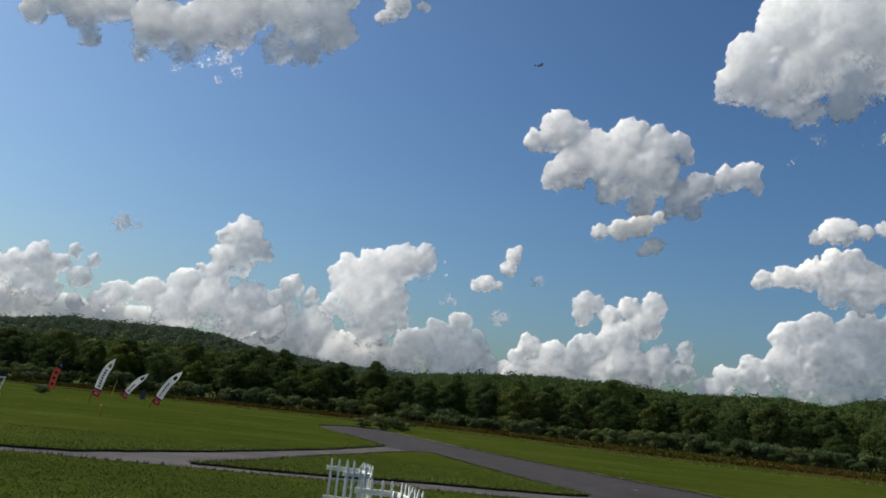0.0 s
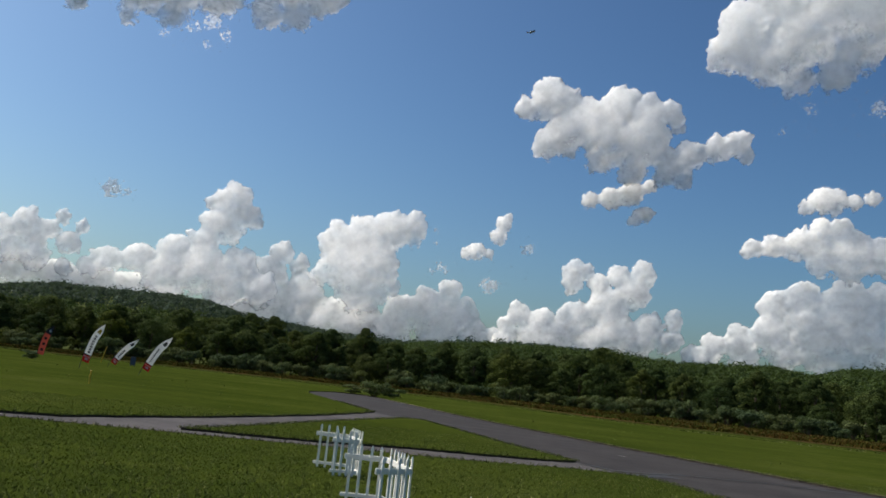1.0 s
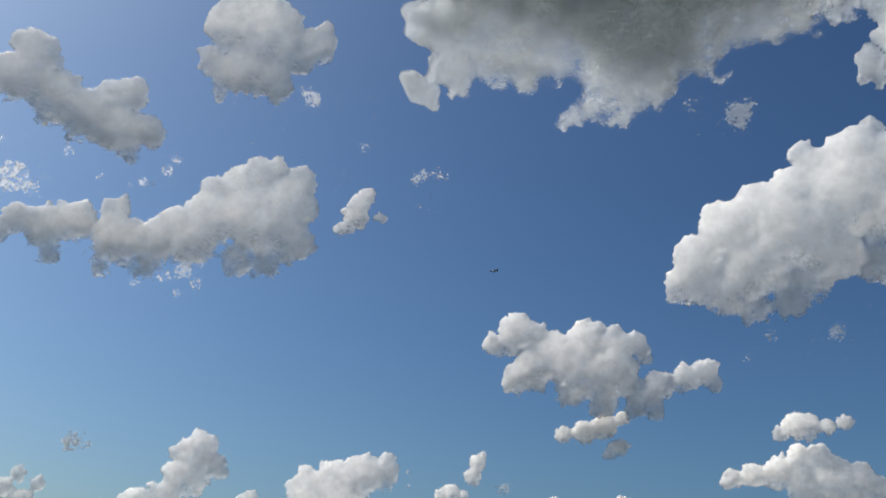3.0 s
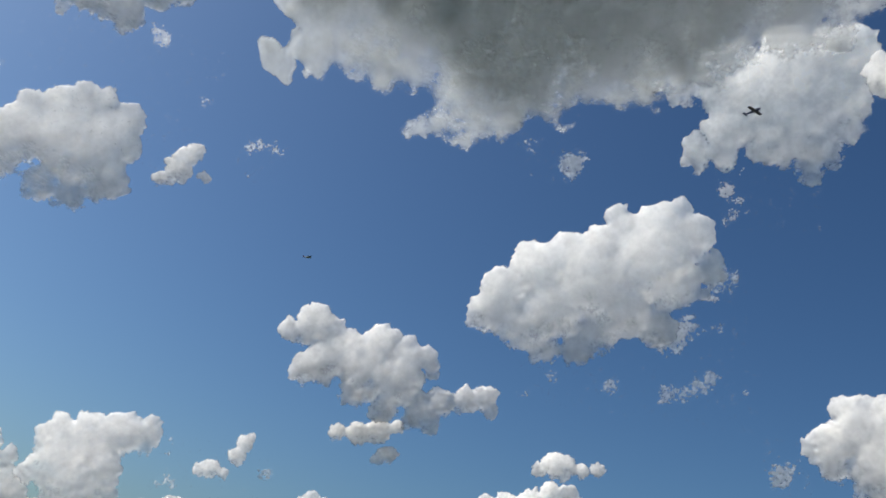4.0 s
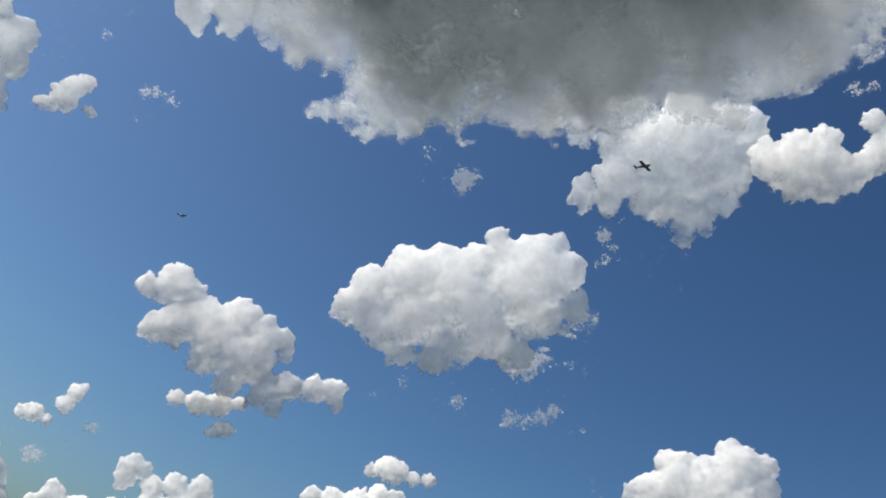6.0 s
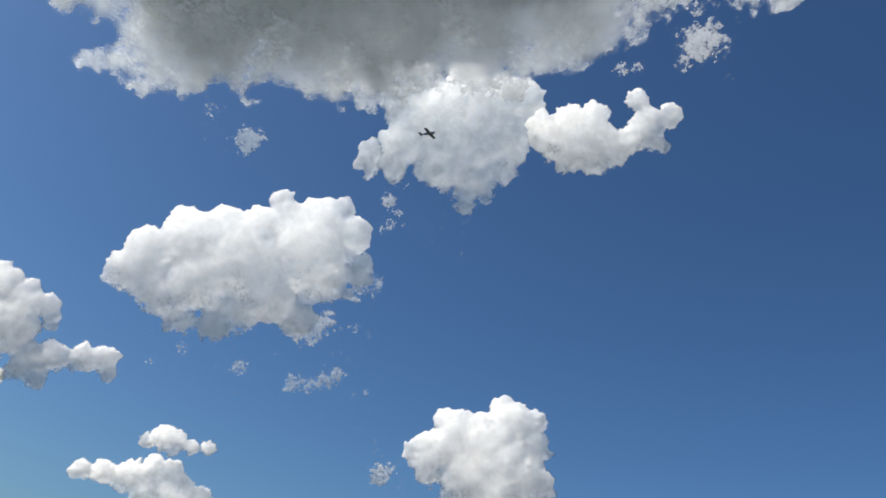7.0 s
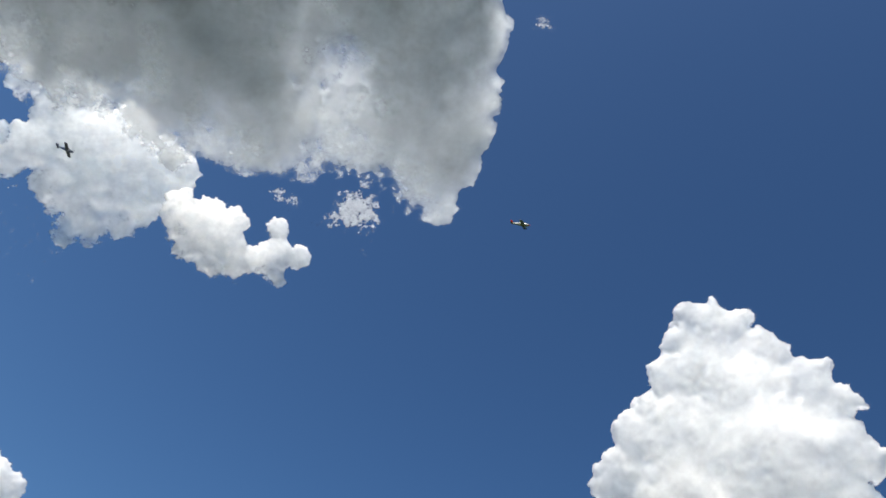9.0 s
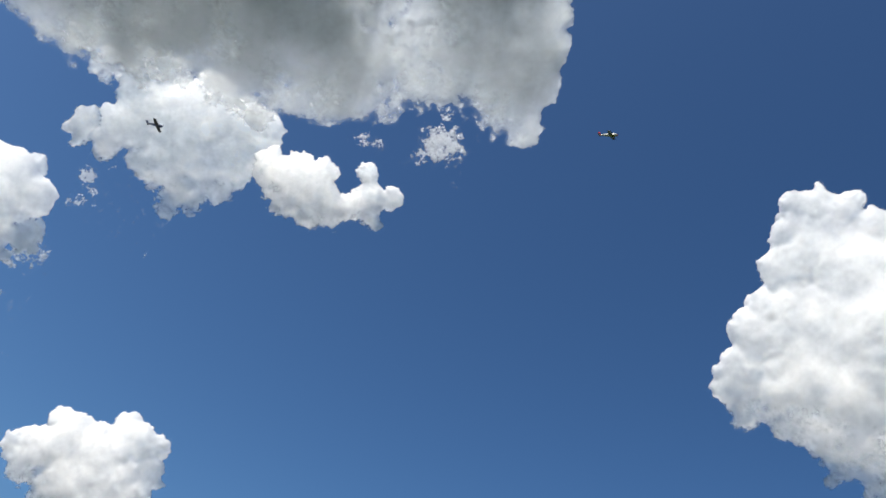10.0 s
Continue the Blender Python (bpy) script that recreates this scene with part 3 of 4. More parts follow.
def quad_mesh(name, verts, material):
    n = len(verts) // 4
    me = bpy.data.meshes.new(name)
    me.from_pydata(verts.tolist(), [], (np.arange(n)[:, None] * 4 + np.arange(4)).tolist())
    me.materials.append(material)
    return me


def tree_kind(seed, wide, high):
    """A broadleaf tree of height 1 in its own scale (metres before scaling): trunk with limbs, and a crown."""
    r = np.random.default_rng(seed)
    root = new("tree")
    bm = bmesh.new()
    top = Vector((r.uniform(-0.4, 0.4), r.uniform(-0.4, 0.4), high * 0.72))
    tube(bm, [(0, 0, -0.1), (0.05, 0, high * 0.15), tuple(top * 0.6), tuple(top)], [0.32, 0.24, 0.16, 0.05], 7)
    clumps = []
    for k in range(20):
        a = 2.4 * k + r.uniform(-0.4, 0.4)
        z = high * (0.20 + 0.70 * (k / 19) ** 0.8)
        fill = math.sin(math.pi * min(1.0, 0.22 + 0.78 * (k / 19))) ** 0.7
        q = wide * r.uniform(0.35, 0.95) * fill
        rad = wide * r.uniform(0.26, 0.48) * (0.75 + 0.35 * fill)
        clumps.append(((q * math.cos(a), q * math.sin(a), z), rad))
        if k % 3 == 0:
            s = z * 0.55
            tube(bm, [(0, 0, s), (q * math.cos(a) * 0.5, q * math.sin(a) * 0.5, (s + z) * 0.5), (q * math.cos(a) * 0.9, q * math.sin(a) * 0.9, z)], [0.12, 0.08, 0.03], 5)
    part("trunk", bm, BARK, root, "grey-brown tapering trunk with limbs")
    crown = new("crown", quad_mesh("crown", leaf_cloud(r, clumps, 620, 0.17, 0.8, 0.4), LEAF))
    crown.parent = root
    return tagged(root, "dark green broadleaf tree at the wood's edge", "tree", "trees of the wood")


def shrub_kind(seed):
    r = np.random.default_rng(seed)
    root = new("shrub")
    bm = bmesh.new()
    clumps = []
    for k in range(9):
        a, q = 2.4 * k, r.uniform(0.2, 1.3)
        c = (q * math.cos(a), q * math.sin(a), r.uniform(0.5, 1.9))
        clumps.append((c, r.uniform(0.55, 0.95)))
        tube(bm, [(0.1 * math.cos(a), 0.1 * math.sin(a), -0.05), (c[0] * 0.6, c[1] * 0.6, c[2] * 0.5), c], [0.05, 0.035, 0.015], 5)
    part("stem", bm, BARK, root, "thin brown branching stem")
    crown = new("foliage", quad_mesh("foliage", leaf_cloud(r, clumps, 200, 0.11), SHRUB_LEAF))
    crown.parent = root
    return tagged(root, "grey-green shrub before the dark wood", "shrub", "shrubs along the wood")


rng = random.Random(11)
kinds = [tree_kind(20 + i, w, h) for i, (w, h) in enumerate(((5.2, 13.0), (4.4, 12.0), (6.0, 13.5), (4.0, 14.0), (5.6, 10.5), (4.8, 12.6)))]
spare = list(kinds)
for row, (back, low, high) in enumerate(((4, 0.78, 1.0), (15, 0.9, 1.12), (30, 0.95, 1.1))):
    x = -190.0
    while x < 150:
        x += rng.uniform(5.0, 10.5)
        y = wood_edge(x) + back + rng.uniform(-3, 3)
        s = rng.uniform(low, high) * (1.0 + 0.16 * noise.noise(Vector((x * 0.03, row, 0)))) * rng.choice((0.85, 1.0, 1.0, 1.08)) * float(np.interp(y, (150, 235), (0.75, 1.0)))
        m = pose(x, y, 0, 0, 0, rng.uniform(0, 360))
        if spare:
            kind = spare.pop()
            kind.scale = (s,) * 3
            kind.matrix_basis = m @ Matrix.Diagonal((s, s, s, 1))
        else:
            kind = rng.choice(kinds)
            made = copy_thing(kind, m)
            made.scale = (s * rng.uniform(0.9, 1.15), s * rng.uniform(0.9, 1.15), s)
bushes = [shrub_kind(60 + i) for i in range(4)]
spare = list(bushes)
for k in range(230):
    x = rng.uniform(-170, 135)
    y = wood_edge(x) + 3 - rng.uniform(0, 9) - (rng.random() ** 4) * 20
    s = rng.uniform(0.7, 1.9)
    m = pose(x, y, 0, 0, 0, rng.uniform(0, 360))
    if spare:
        kind = spare.pop()
        kind.matrix_basis = m @ Matrix.Diagonal((s, s, s, 1))
    else:
        made = copy_thing(rng.choice(bushes), m)
        made.scale = (s, s, s * rng.uniform(0.8, 1.1))
# dense undergrowth inside the wood's edge
r = np.random.default_rng(31)
clumps = []
for _ in range(900):
    x = r.uniform(-190, 150)
    clumps.append(((x, wood_edge(x) + r.uniform(3, 34), r.uniform(0.4, 2.6)), r.uniform(1.3, 2.4)))
under = new("undergrowth", quad_mesh("undergrowth", leaf_cloud(r, clumps, 60, 0.3), LEAF))
tagged(under, "dark tangled undergrowth below the trees", "undergrowth", kind="stuff")
# lone bushes out on the field
for x, y, s, label in ((-5.2, 88, 0.75, "low spreading weedy bush at the runway's end"), (-3.4, 88.5, 0.55, "low spreading weedy bush at the runway's end"), (-37, 84, 0.45, "small dark bush in the mown field"),
                       (-7.4, 90, 0.5, "low spreading weedy bush at the runway's end")):
    made = copy_thing(bushes[0], pose(x, y, 0, 0, 0, x * 50))
    made.scale = (s * 1.5, s * 1.2, s * 0.75)
    tagged(made, label)


# ---- wooded hills behind ----
RIDGE = ((-60, 2.2), (-45, 2.6), (-32, 2.7), (-26, 2.9), (-23, 3.38), (-19.8, 3.43), (-16.5, 3.58), (-14.3, 3.45), (-12, 2.9), (-9.4, 2.75), (-6, 2.45), (-2, 2.45), (2.2, 2.9), (6.5, 3.2),
         (10.5, 3.15), (15.7, 2.95), (20.7, 3.2), (23.2, 2.95), (25.3, 3.5), (28, 3.7), (36, 3.2), (50, 2.6))


def hill_height(az, d):
    far = float(np.interp(az, (-60, -12, 0, 30, 50), (1150, 1100, 800, 620, 620)))
    top = far * math.tan(radians(float(np.interp(az, [r[0] for r in RIDGE], [r[1] for r in RIDGE])))) - 6.0
    s = min(1.0, max(0.0, (d - 300) / (far - 300)))
    rise = s * s * (3 - 2 * s)
    if d > far:
        rise = max(0.0, 1 - (d - far) / 500) ** 0.8
    return top * rise - 1.0, far


azs, ds = np.arange(-60, 50.1, 1.0), np.arange(290, 1700, 47.0)
verts = [(d * math.sin(radians(a)), d * math.cos(radians(a)), hill_height(a, d)[0]) for a in azs for d in ds]
n = len(ds)
faces = [(i * n + j, (i + 1) * n + j, (i + 1) * n + j + 1, i * n + j + 1) for i in range(len(azs) - 1) for j in range(n - 1)]
# the sheet below the crowns is coloured dark, as shade in their gaps
tagged(mesh_object("hill", verts, faces, LEAF, smooth=True), "long low wooded hill, coloured dark for shade between the crowns", "hill", kind="structure")
r = np.random.default_rng(77)
clumps, nearer = [], []
for _ in range(11500):
    a = r.uniform(-42, 44)
    far = hill_height(a, 400)[1]
    d = 330 + (far + 25 - 330) * r.random() ** 0.7
    h = r.uniform(0.65, 1.2) * (1.3 if r.random() < 0.06 else 1.0)
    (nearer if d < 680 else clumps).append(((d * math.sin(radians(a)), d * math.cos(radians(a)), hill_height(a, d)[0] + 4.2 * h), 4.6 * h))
# far crowns wear the haze-tinted colour, nearer ones the plain leaf colour
for kept, per, size, material, label in ((clumps, 24, 1.15, HAZED_LEAF, "blue-green tree canopy on the far hill, distance haze in its colour"), (nearer, 46, 0.75, LEAF, "dense dark green tree canopy on the near slope")):
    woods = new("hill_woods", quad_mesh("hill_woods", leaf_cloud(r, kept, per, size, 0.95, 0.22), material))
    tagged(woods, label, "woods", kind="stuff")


# ---- white picket fences ----
def picket_fence(ax, ay, bx, by, count, label):
    """A free-standing panel from (ax, ay) to (bx, by): two rails and that many pointed pickets, 0.78 m high."""
    root = new("picket_fence")
    root.matrix_basis = pose(ax, ay, 0, 0, 0, math.degrees(math.atan2(by - ay, bx - ax)))
    length = math.hypot(bx - ax, by - ay)
    for z0, z1 in ((0.05, 0.105), (0.56, 0.635)):
        bm = bmesh.new()
        block(bm, -0.02, length + 0.02, 0.012, 0.034, z0, z1, 0.004)
        part("rail", bm, VINYL, root)
    shape = None
    for k in range(count):
        if shape is None:
            bm = bmesh.new()
            w, d = 0.019, 0.011
            rings = [[(-w * a, -d * b, z), (w * a, -d * b, z), (w * a, d * b, z), (-w * a, d * b, z)] for z, a, b in
                     ((0.0, 1, 1), (0.665, 1, 1), (0.672, 0.7, 0.8), (0.685, 0.72, 0.8), (0.70, 1.15, 1.0), (0.735, 1.0, 0.9), (0.765, 0.45, 0.6), (0.78, 0.08, 0.2))]
            loft(bm, rings)
            ob = part("picket", bm, VINYL, root)
            shape = ob.data
        else:
            ob = new("picket", shape)
            ob.parent = root
        ob.location = (length * (k + 0.5) / count, 0, 0)
        ob.rotation_euler = (radians(0.6 * math.sin(k * 5.1)), radians(0.5 * math.sin(k * 3.7)), 0)
    return tagged(root, label, "fence", "picket fences on the lawn")


FENCE = "white plastic picket fence panel standing on the lawn"
picket_fence(-1.03, 12.72, -0.47, 12.78, 4, FENCE)
picket_fence(-0.49, 11.08, -0.10, 11.50, 4, FENCE)
picket_fence(-0.07, 11.55, -0.42, 12.72, 7, FENCE)
picket_fence(-1.94, 16.80, -1.37, 16.72, 4, FENCE)
picket_fence(-1.50, 15.60, -1.08, 15.72, 4, FENCE)
picket_fence(-1.02, 15.76, -1.30, 16.62, 6, FENCE)
picket_fence(0.41, 8.02, 0.97, 7.88, 4, FENCE)
picket_fence(1.10, 7.55, 1.00, 7.86, 2, "short end of a white plastic picket fence panel")


# ---- feather flags ----
def feather_flag(x, y, high, lean, kind):
    root = new("feather_flag")
    root.matrix_basis = pose(x, y, 0, 0, 0, math.degrees(math.atan2(-x, y)))
    def mast(s):
        return Vector((lean * s ** 1.25 + 0.62 * s ** 8, 0, high * s))
    bm = bmesh.new()
    tube(bm, [mast(k / 12) for k in range(13)], [0.022 - 0.012 * k / 12 for k in range(13)], 6)
    part("pole", bm, POLE, root, "dark bent pole")

    def width(s):
        return 0.54 * min(1.0, (1.02 - s) / 0.14) ** 0.55 if s < 1.0 else 0.05

    def cloth(name, s0, s1, material, label, proud=0.0, w0=0.0, w1=1.0, steps=14):
        bm = bmesh.new()
        for side in (-1, 1):
            rows = []
            for k in range(steps + 1):
                s = s0 + (s1 - s0) * k / steps
                t = (mast(min(s + 0.02, 1)) - mast(s - 0.02)).normalized()
                out = Vector((t.z, 0, -t.x))
                row = []
                for j in range(4):
                    f = w0 + (w1 - w0) * j / 3
                    wave = 0.05 * f * math.sin(9 * s + 2.0 * f + x)
                    row.append(bm.verts.new(mast(s) + out * width(s) * f + Vector((0, wave + side * (0.006 + proud), -0.10 * f * (1 - s)))))
                rows.append(row)
            for a, b in zip(rows, rows[1:]):
                for j in range(3):
                    q = (a[j], a[j + 1], b[j + 1], b[j])
                    bm.faces.new(q if side < 0 else q[::-1])
        return part(name, bm, material, root, label, smooth=True)

    if kind == "dark":
        cloth("cloth", 0.20, 1.0, BLACK_CLOTH, "dark grey banner cloth")
        label = "small dark feather flag behind white gates"
    elif kind == "orange":
        cloth("cloth", 0.20, 0.80, ORANGE_CLOTH, "orange banner cloth")
        cloth("cloth_top", 0.80, 1.0, BLACK_CLOTH, "black upper end of the banner")
        cloth("emblem", 0.87, 0.92, WHITE_CLOTH, "pale round mark", 0.006, 0.35, 0.7, 4)
        for k in range(3):
            cloth("mark", 0.30 + 0.16 * k, 0.37 + 0.16 * k, BLACK_CLOTH, "dark printed mark", 0.006, 0.3, 0.72, 4)
        label = "orange feather flag with black top on the field"
    else:
        cloth("cloth", 0.34, 1.0, WHITE_CLOTH, "white banner cloth")
        cloth("cloth_foot", 0.18, 0.34, RED_CLOTH, "red lower end of the banner")
        cloth("chevron", 0.325, 0.345, BLACK_CLOTH, "dark dividing line", 0.006, 0.0, 1.0, 3)
        cloth("chevron", 0.285, 0.30, WHITE_CLOTH, "white dividing line", 0.006, 0.0, 1.0, 3)
        cloth("emblem", 0.22, 0.265, WHITE_CLOTH, "white printed mark", 0.006, 0.3, 0.75, 3)
        n = {"wide": 7, "short": 6, "thin": 12}[kind]
        s0, s1 = {"wide": (0.38, 0.80), "short": (0.40, 0.68), "thin": (0.38, 0.74)}[kind]
        for k in range(n):
            a = s0 + (s1 - s0) * k / n
            cloth("letter_bar", a, a + (s1 - s0) / n * 0.62, BLACK_CLOTH, "dark lettering bar", 0.006, 0.38, 0.70 if kind != "thin" else 0.58, 2)
        cloth("emblem", 0.84, 0.92, BLACK_CLOTH if kind != "wide" else YELLOW, "printed mark", 0.006, 0.3, 0.75, 4)
        label = "white feather flag with dark lettering and red foot"
    return tagged(root, label, "flag", "feather flags on the field")


feather_flag(-34.9, 80.0, 3.2, 0.45, "orange")
feather_flag(-26.3, 68.0, 3.5, 0.72, "wide")
feather_flag(-31.3, 88.0, 2.95, 1.85, "short")
feather_flag(-21.9, 68.4, 3.1, 1.40, "thin")


def stake(x, y, high, lean, material, label):
    root = new("marker_stake")
    root.matrix_basis = pose(x, y, 0, 0, lean, 0)
    bm = bmesh.new()
    tube(bm, [(0, 0, -0.05), (0, 0, high * 0.5), (0, 0, high)], [0.045, 0.045, 0.04], 8)
    part("post", bm, material, root)
    bm = bmesh.new()
    tube(bm, [(0, 0, high), (0, 0, high + 0.03)], [0.05, 0.02], 8)
    part("cap", bm, material, root)
    return tagged(root, label, "stake", "marker stakes on the field")


stake(-16.1, 43.2, 0.58, 1, YELLOW, "yellow marker post standing in the lawn")
stake(-40.0, 110, 2.0, 12, YELLOW, "leaning yellow stake at the field's edge")
stake(-38.6, 110, 1.7, 16, YELLOW, "leaning yellow stake at the field's edge")


def course_gate(x0, y0, x1, y1, high, lean, label):
    """A low white portal: two posts that lean a little, a top bar and flat feet."""
    root = new("course_gate")
    across = math.degrees(math.atan2(y1 - y0, x1 - x0))
    wide = math.hypot(x1 - x0, y1 - y0)
    root.matrix_basis = pose(x0, y0, 0, 0, 0, across)
    for x in (0.0, wide):
        bm = bmesh.new()
        tube(bm, [(x, 0, 0), (x + lean * 0.5, 0, high * 0.5), (x + lean, 0, high)], [0.07, 0.065, 0.06], 8)
        part("post", bm, VINYL, root)
        bm = bmesh.new()
        block(bm, x - 0.12, x + 0.12, -0.16, 0.16, 0.0, 0.03, 0.006)
        part("foot", bm, VINYL, root)
    bm = bmesh.new()
    block(bm, lean - 0.06, wide + lean + 0.06, -0.06, 0.06, high - 0.06, high + 0.07, 0.015)
    part("top_bar", bm, VINYL, root)
    return tagged(root, label, "gate", "course gates on the field")


course_gate(-34.26, 66.25, -33.75, 66.51, 1.2, 0.16, "low white course gate with leaning posts")
course_gate(-32.65, 66.02, -32.40, 66.30, 1.2, 0.30, "narrow white course gate with leaning posts")
course_gate(-38.10, 70.40, -37.50, 70.75, 1.2, 0.20, "low white course gate with leaning posts")
feather_flag(-38.4, 75.9, 1.7, 1.05, "dark")
# a small folding board on the grass
board = new("sign_board")
board.matrix_basis = pose(-34.5, 105, 0, 0, 0, 12)
for tilt, dy in ((10, 0.18), (-10, -0.18)):
    bm = bmesh.new()
    block(bm, -0.28, 0.28, -0.015, 0.015, 0.15, 1.15, 0.006)
    ob = part("panel", bm, BLUE_GREY, board, "blue-grey board panel")
    ob.matrix_basis = pose(0, dy, 0, tilt, 0, 0)
    for x in (-0.23, 0.23):
        bm = bmesh.new()
        block(bm, x - 0.02, x + 0.02, -0.012, 0.012, 0.0, 0.2, 0.003)
        ob = part("leg", bm, POLE, board)
        ob.matrix_basis = pose(0, dy, 0, tilt, 0, 0)
tagged(board, "small blue-grey folding board on the field", "sign")


# ---- model aeroplanes ----
def aeroplane(label, az, el, dist, turn, roll, yaw, span, body, wing, fin, stripe):
    """A radio-controlled low-wing model: nose along +x, left wing along +y."""
    root = new("model_aeroplane")
    a, e = radians(az), radians(el)
    c = Vector((math.sin(a) * math.cos(e), math.cos(a) * math.cos(e), math.sin(e)))
    right = Vector((math.cos(a), -math.sin(a), 0))
    up = right.cross(c)
    frame_axes = Matrix((right, c, up)).transposed().to_4x4()
    root.matrix_basis = Matrix.Translation(c * dist + Vector((0, 0, 1.7))) @ frame_axes @ pose(0, 0, 0, 0, turn, yaw) @ pose(0, 0, 0, roll, 0, 0) @ Matrix.Scale(span / 2.0, 4)
    bm = bmesh.new()
    rings = []
    for x, w, h, z in ((0.62, 0.07, 0.08, 0.0), (0.56, 0.12, 0.13, 0.0), (0.40, 0.14, 0.15, 0.0), (0.10, 0.13, 0.17, 0.02), (-0.2, 0.11, 0.14, 0.02), (-0.6, 0.06, 0.08, 0.03), (-0.98, 0.02, 0.05, 0.05)):
        rings.append([(x, w * math.cos(k * math.pi / 6), z + h * math.sin(k * math.pi / 6)) for k in range(12)])
    loft(bm, rings)
    part("fuselage", bm, body, root, smooth=True)
    def surface(name, sections, material, text="", flip=False):
        bm = bmesh.new()
        rings = []
        for x, y, z, chord, t in sections:
            prof = [(0.5, 0), (0.3, 0.5), (0.0, 0.55), (-0.5, 0.05), (-0.5, -0.05), (0.0, -0.4), (0.3, -0.4)]
            rings.append([(x + chord * p, y + (t * q if flip else 0), z + (0 if flip else t * q)) for p, q in prof])
        loft(bm, rings)
        return part(name, bm, material, root, text)
    w = surface("wing", ((0.10, -1.0, 0.0, 0.24, 0.03), (0.13, -0.8, -0.02, 0.30, 0.04), (0.15, 0, -0.06, 0.40, 0.055), (0.13, 0.8, -0.02, 0.30, 0.04), (0.10, 1.0, 0.0, 0.24, 0.03)), wing)
    for k, y in enumerate((-0.86, -0.58, -0.30, 0.30, 0.58, 0.86)):
        bm = bmesh.new()
        z = -0.06 + 0.06 * abs(y)
        chord = 0.40 - 0.13 * abs(y)
        block(bm, 0.14 - chord / 2, 0.14 + chord / 2, y - 0.07, y + 0.07, z - 0.030, z + 0.034, 0.004)
        ob = part("wing_stripe", bm, stripe, w)
    surface("tailplane", ((-0.90, -0.36, 0.06, 0.14, 0.012), (-0.88, 0, 0.06, 0.22, 0.016), (-0.90, 0.36, 0.06, 0.14, 0.012)), fin)
    surface("fin", ((-0.86, 0, 0.05, 0.26, 0.016), (-0.93, 0, 0.20, 0.20, 0.014), (-0.97, 0, 0.32, 0.12, 0.010)), fin, flip=True)
    bm = bmesh.new()
    bmesh.ops.create_uvsphere(bm, u_segments=12, v_segments=8, radius=1, matrix=Matrix.LocRotScale((0.02, 0, 0.16), None, (0.22, 0.085, 0.10)))
    part("canopy", bm, GLASS, root, "dark smoked canopy", smooth=True)
    bm = bmesh.new()
    tube(bm, [(0.62, 0, 0), (0.68, 0, 0), (0.74, 0, 0)], [0.05, 0.045, 0.008], 10)
    part("spinner", bm, fin, root)
    prop = bmesh.new()
    block(prop, 0.672, 0.684, -0.018, 0.018, -0.23, 0.23, 0.004)
    part("propeller", prop, PLANE_BLACK, root, "black two-bladed propeller at rest")
    for y in (-0.24, 0.24):
        bm = bmesh.new()
        tube(bm, [(0.24, y * 0.5, -0.08), (0.28, y * 0.9, -0.20), (0.29, y, -0.27)], [0.014, 0.012, 0.010], 6)
        leg = part("landing_leg", bm, PLANE_BLACK, root)
        bm = bmesh.new()
        tube(bm, [(0.29, y - 0.025, -0.27), (0.29, y - 0.015, -0.27), (0.29, y + 0.015, -0.27), (0.29, y + 0.025, -0.27)], [0.045, 0.06, 0.06, 0.045], 12)
        part("wheel", bm, PLANE_BLACK, leg)
    return tagged(root, label, "aeroplane", "model aeroplanes in the air")


aeroplane("silver model aeroplane with red tail in flight", 69.4, 48.3, 84, -14, -18, -15, 2.2, PLANE_SILVER, PLANE_SILVER, PLANE_RED, PLANE_BLACK)
aeroplane("dark blue model aeroplane in level flight", 34.3, 36.3, 100, -22, -24, -28, 2.3, PLANE_BLUE, PLANE_BLUE, PLANE_BLUE, PLANE_BLACK)
aeroplane("distant white model aeroplane with red tail", 4.3, 22.9, 165, -14, -22, 30, 2.0, PLANE_WHITE, PLANE_BLACK, PLANE_RED, PLANE_BLACK)

# ---- the clouds of the day ----
cloud("hazy white cumulus bank low over the horizon", -25.2, 6.0, [(-1.2, 0.3, 0.74), (-0.2, 0.7, 0.81), (1.1, 0.6, 0.57), (1.8, 1.4, 0.45), (2.9, 1.1, 0.42), (0.4, -0.2, 0.76), (-0.7, -0.9, 0.68), (-2.3, -0.2, 0.91), (2.3, -0.1, 0.71), (0.6, -1.2, 0.76)], body=0.75, seed=964, face=44)
cloud("pale hazy cloud bank low behind the wooded hill", -24.0, 3.9, [(-7.0, -0.6, 1.2), (-5.0, 0.1, 1.3), (-3.0, -0.2, 1.3), (-1.0, 0.2, 1.2), (1.0, -0.3, 1.3), (3.0, 0.0, 1.2), (5.0, -0.3, 1.2), (7.0, -0.7, 1.1)], body=0.74, seed=431, face=44)
cloud("tall white cumulus tower above the wooded hill", -15.2, 6.3, [(1.4, 3.5, 1.19), (2.5, 2.8, 0.84), (1.1, 2.1, 1.25), (0.0, 0.9, 0.90), (-1.7, -0.0, 1.02), (-3.6, -0.7, 0.94), (-5.2, -1.0, 0.86), (-6.4, -1.5, 0.59), (-7.9, -1.7, 0.45), (-2.0, -1.6, 1.22), (0.3, -0.9, 1.45), (2.4, -0.2, 1.05), (1.6, -1.9, 1.25), (3.7, -1.5, 1.06)], body=0.8, seed=715, face=44)
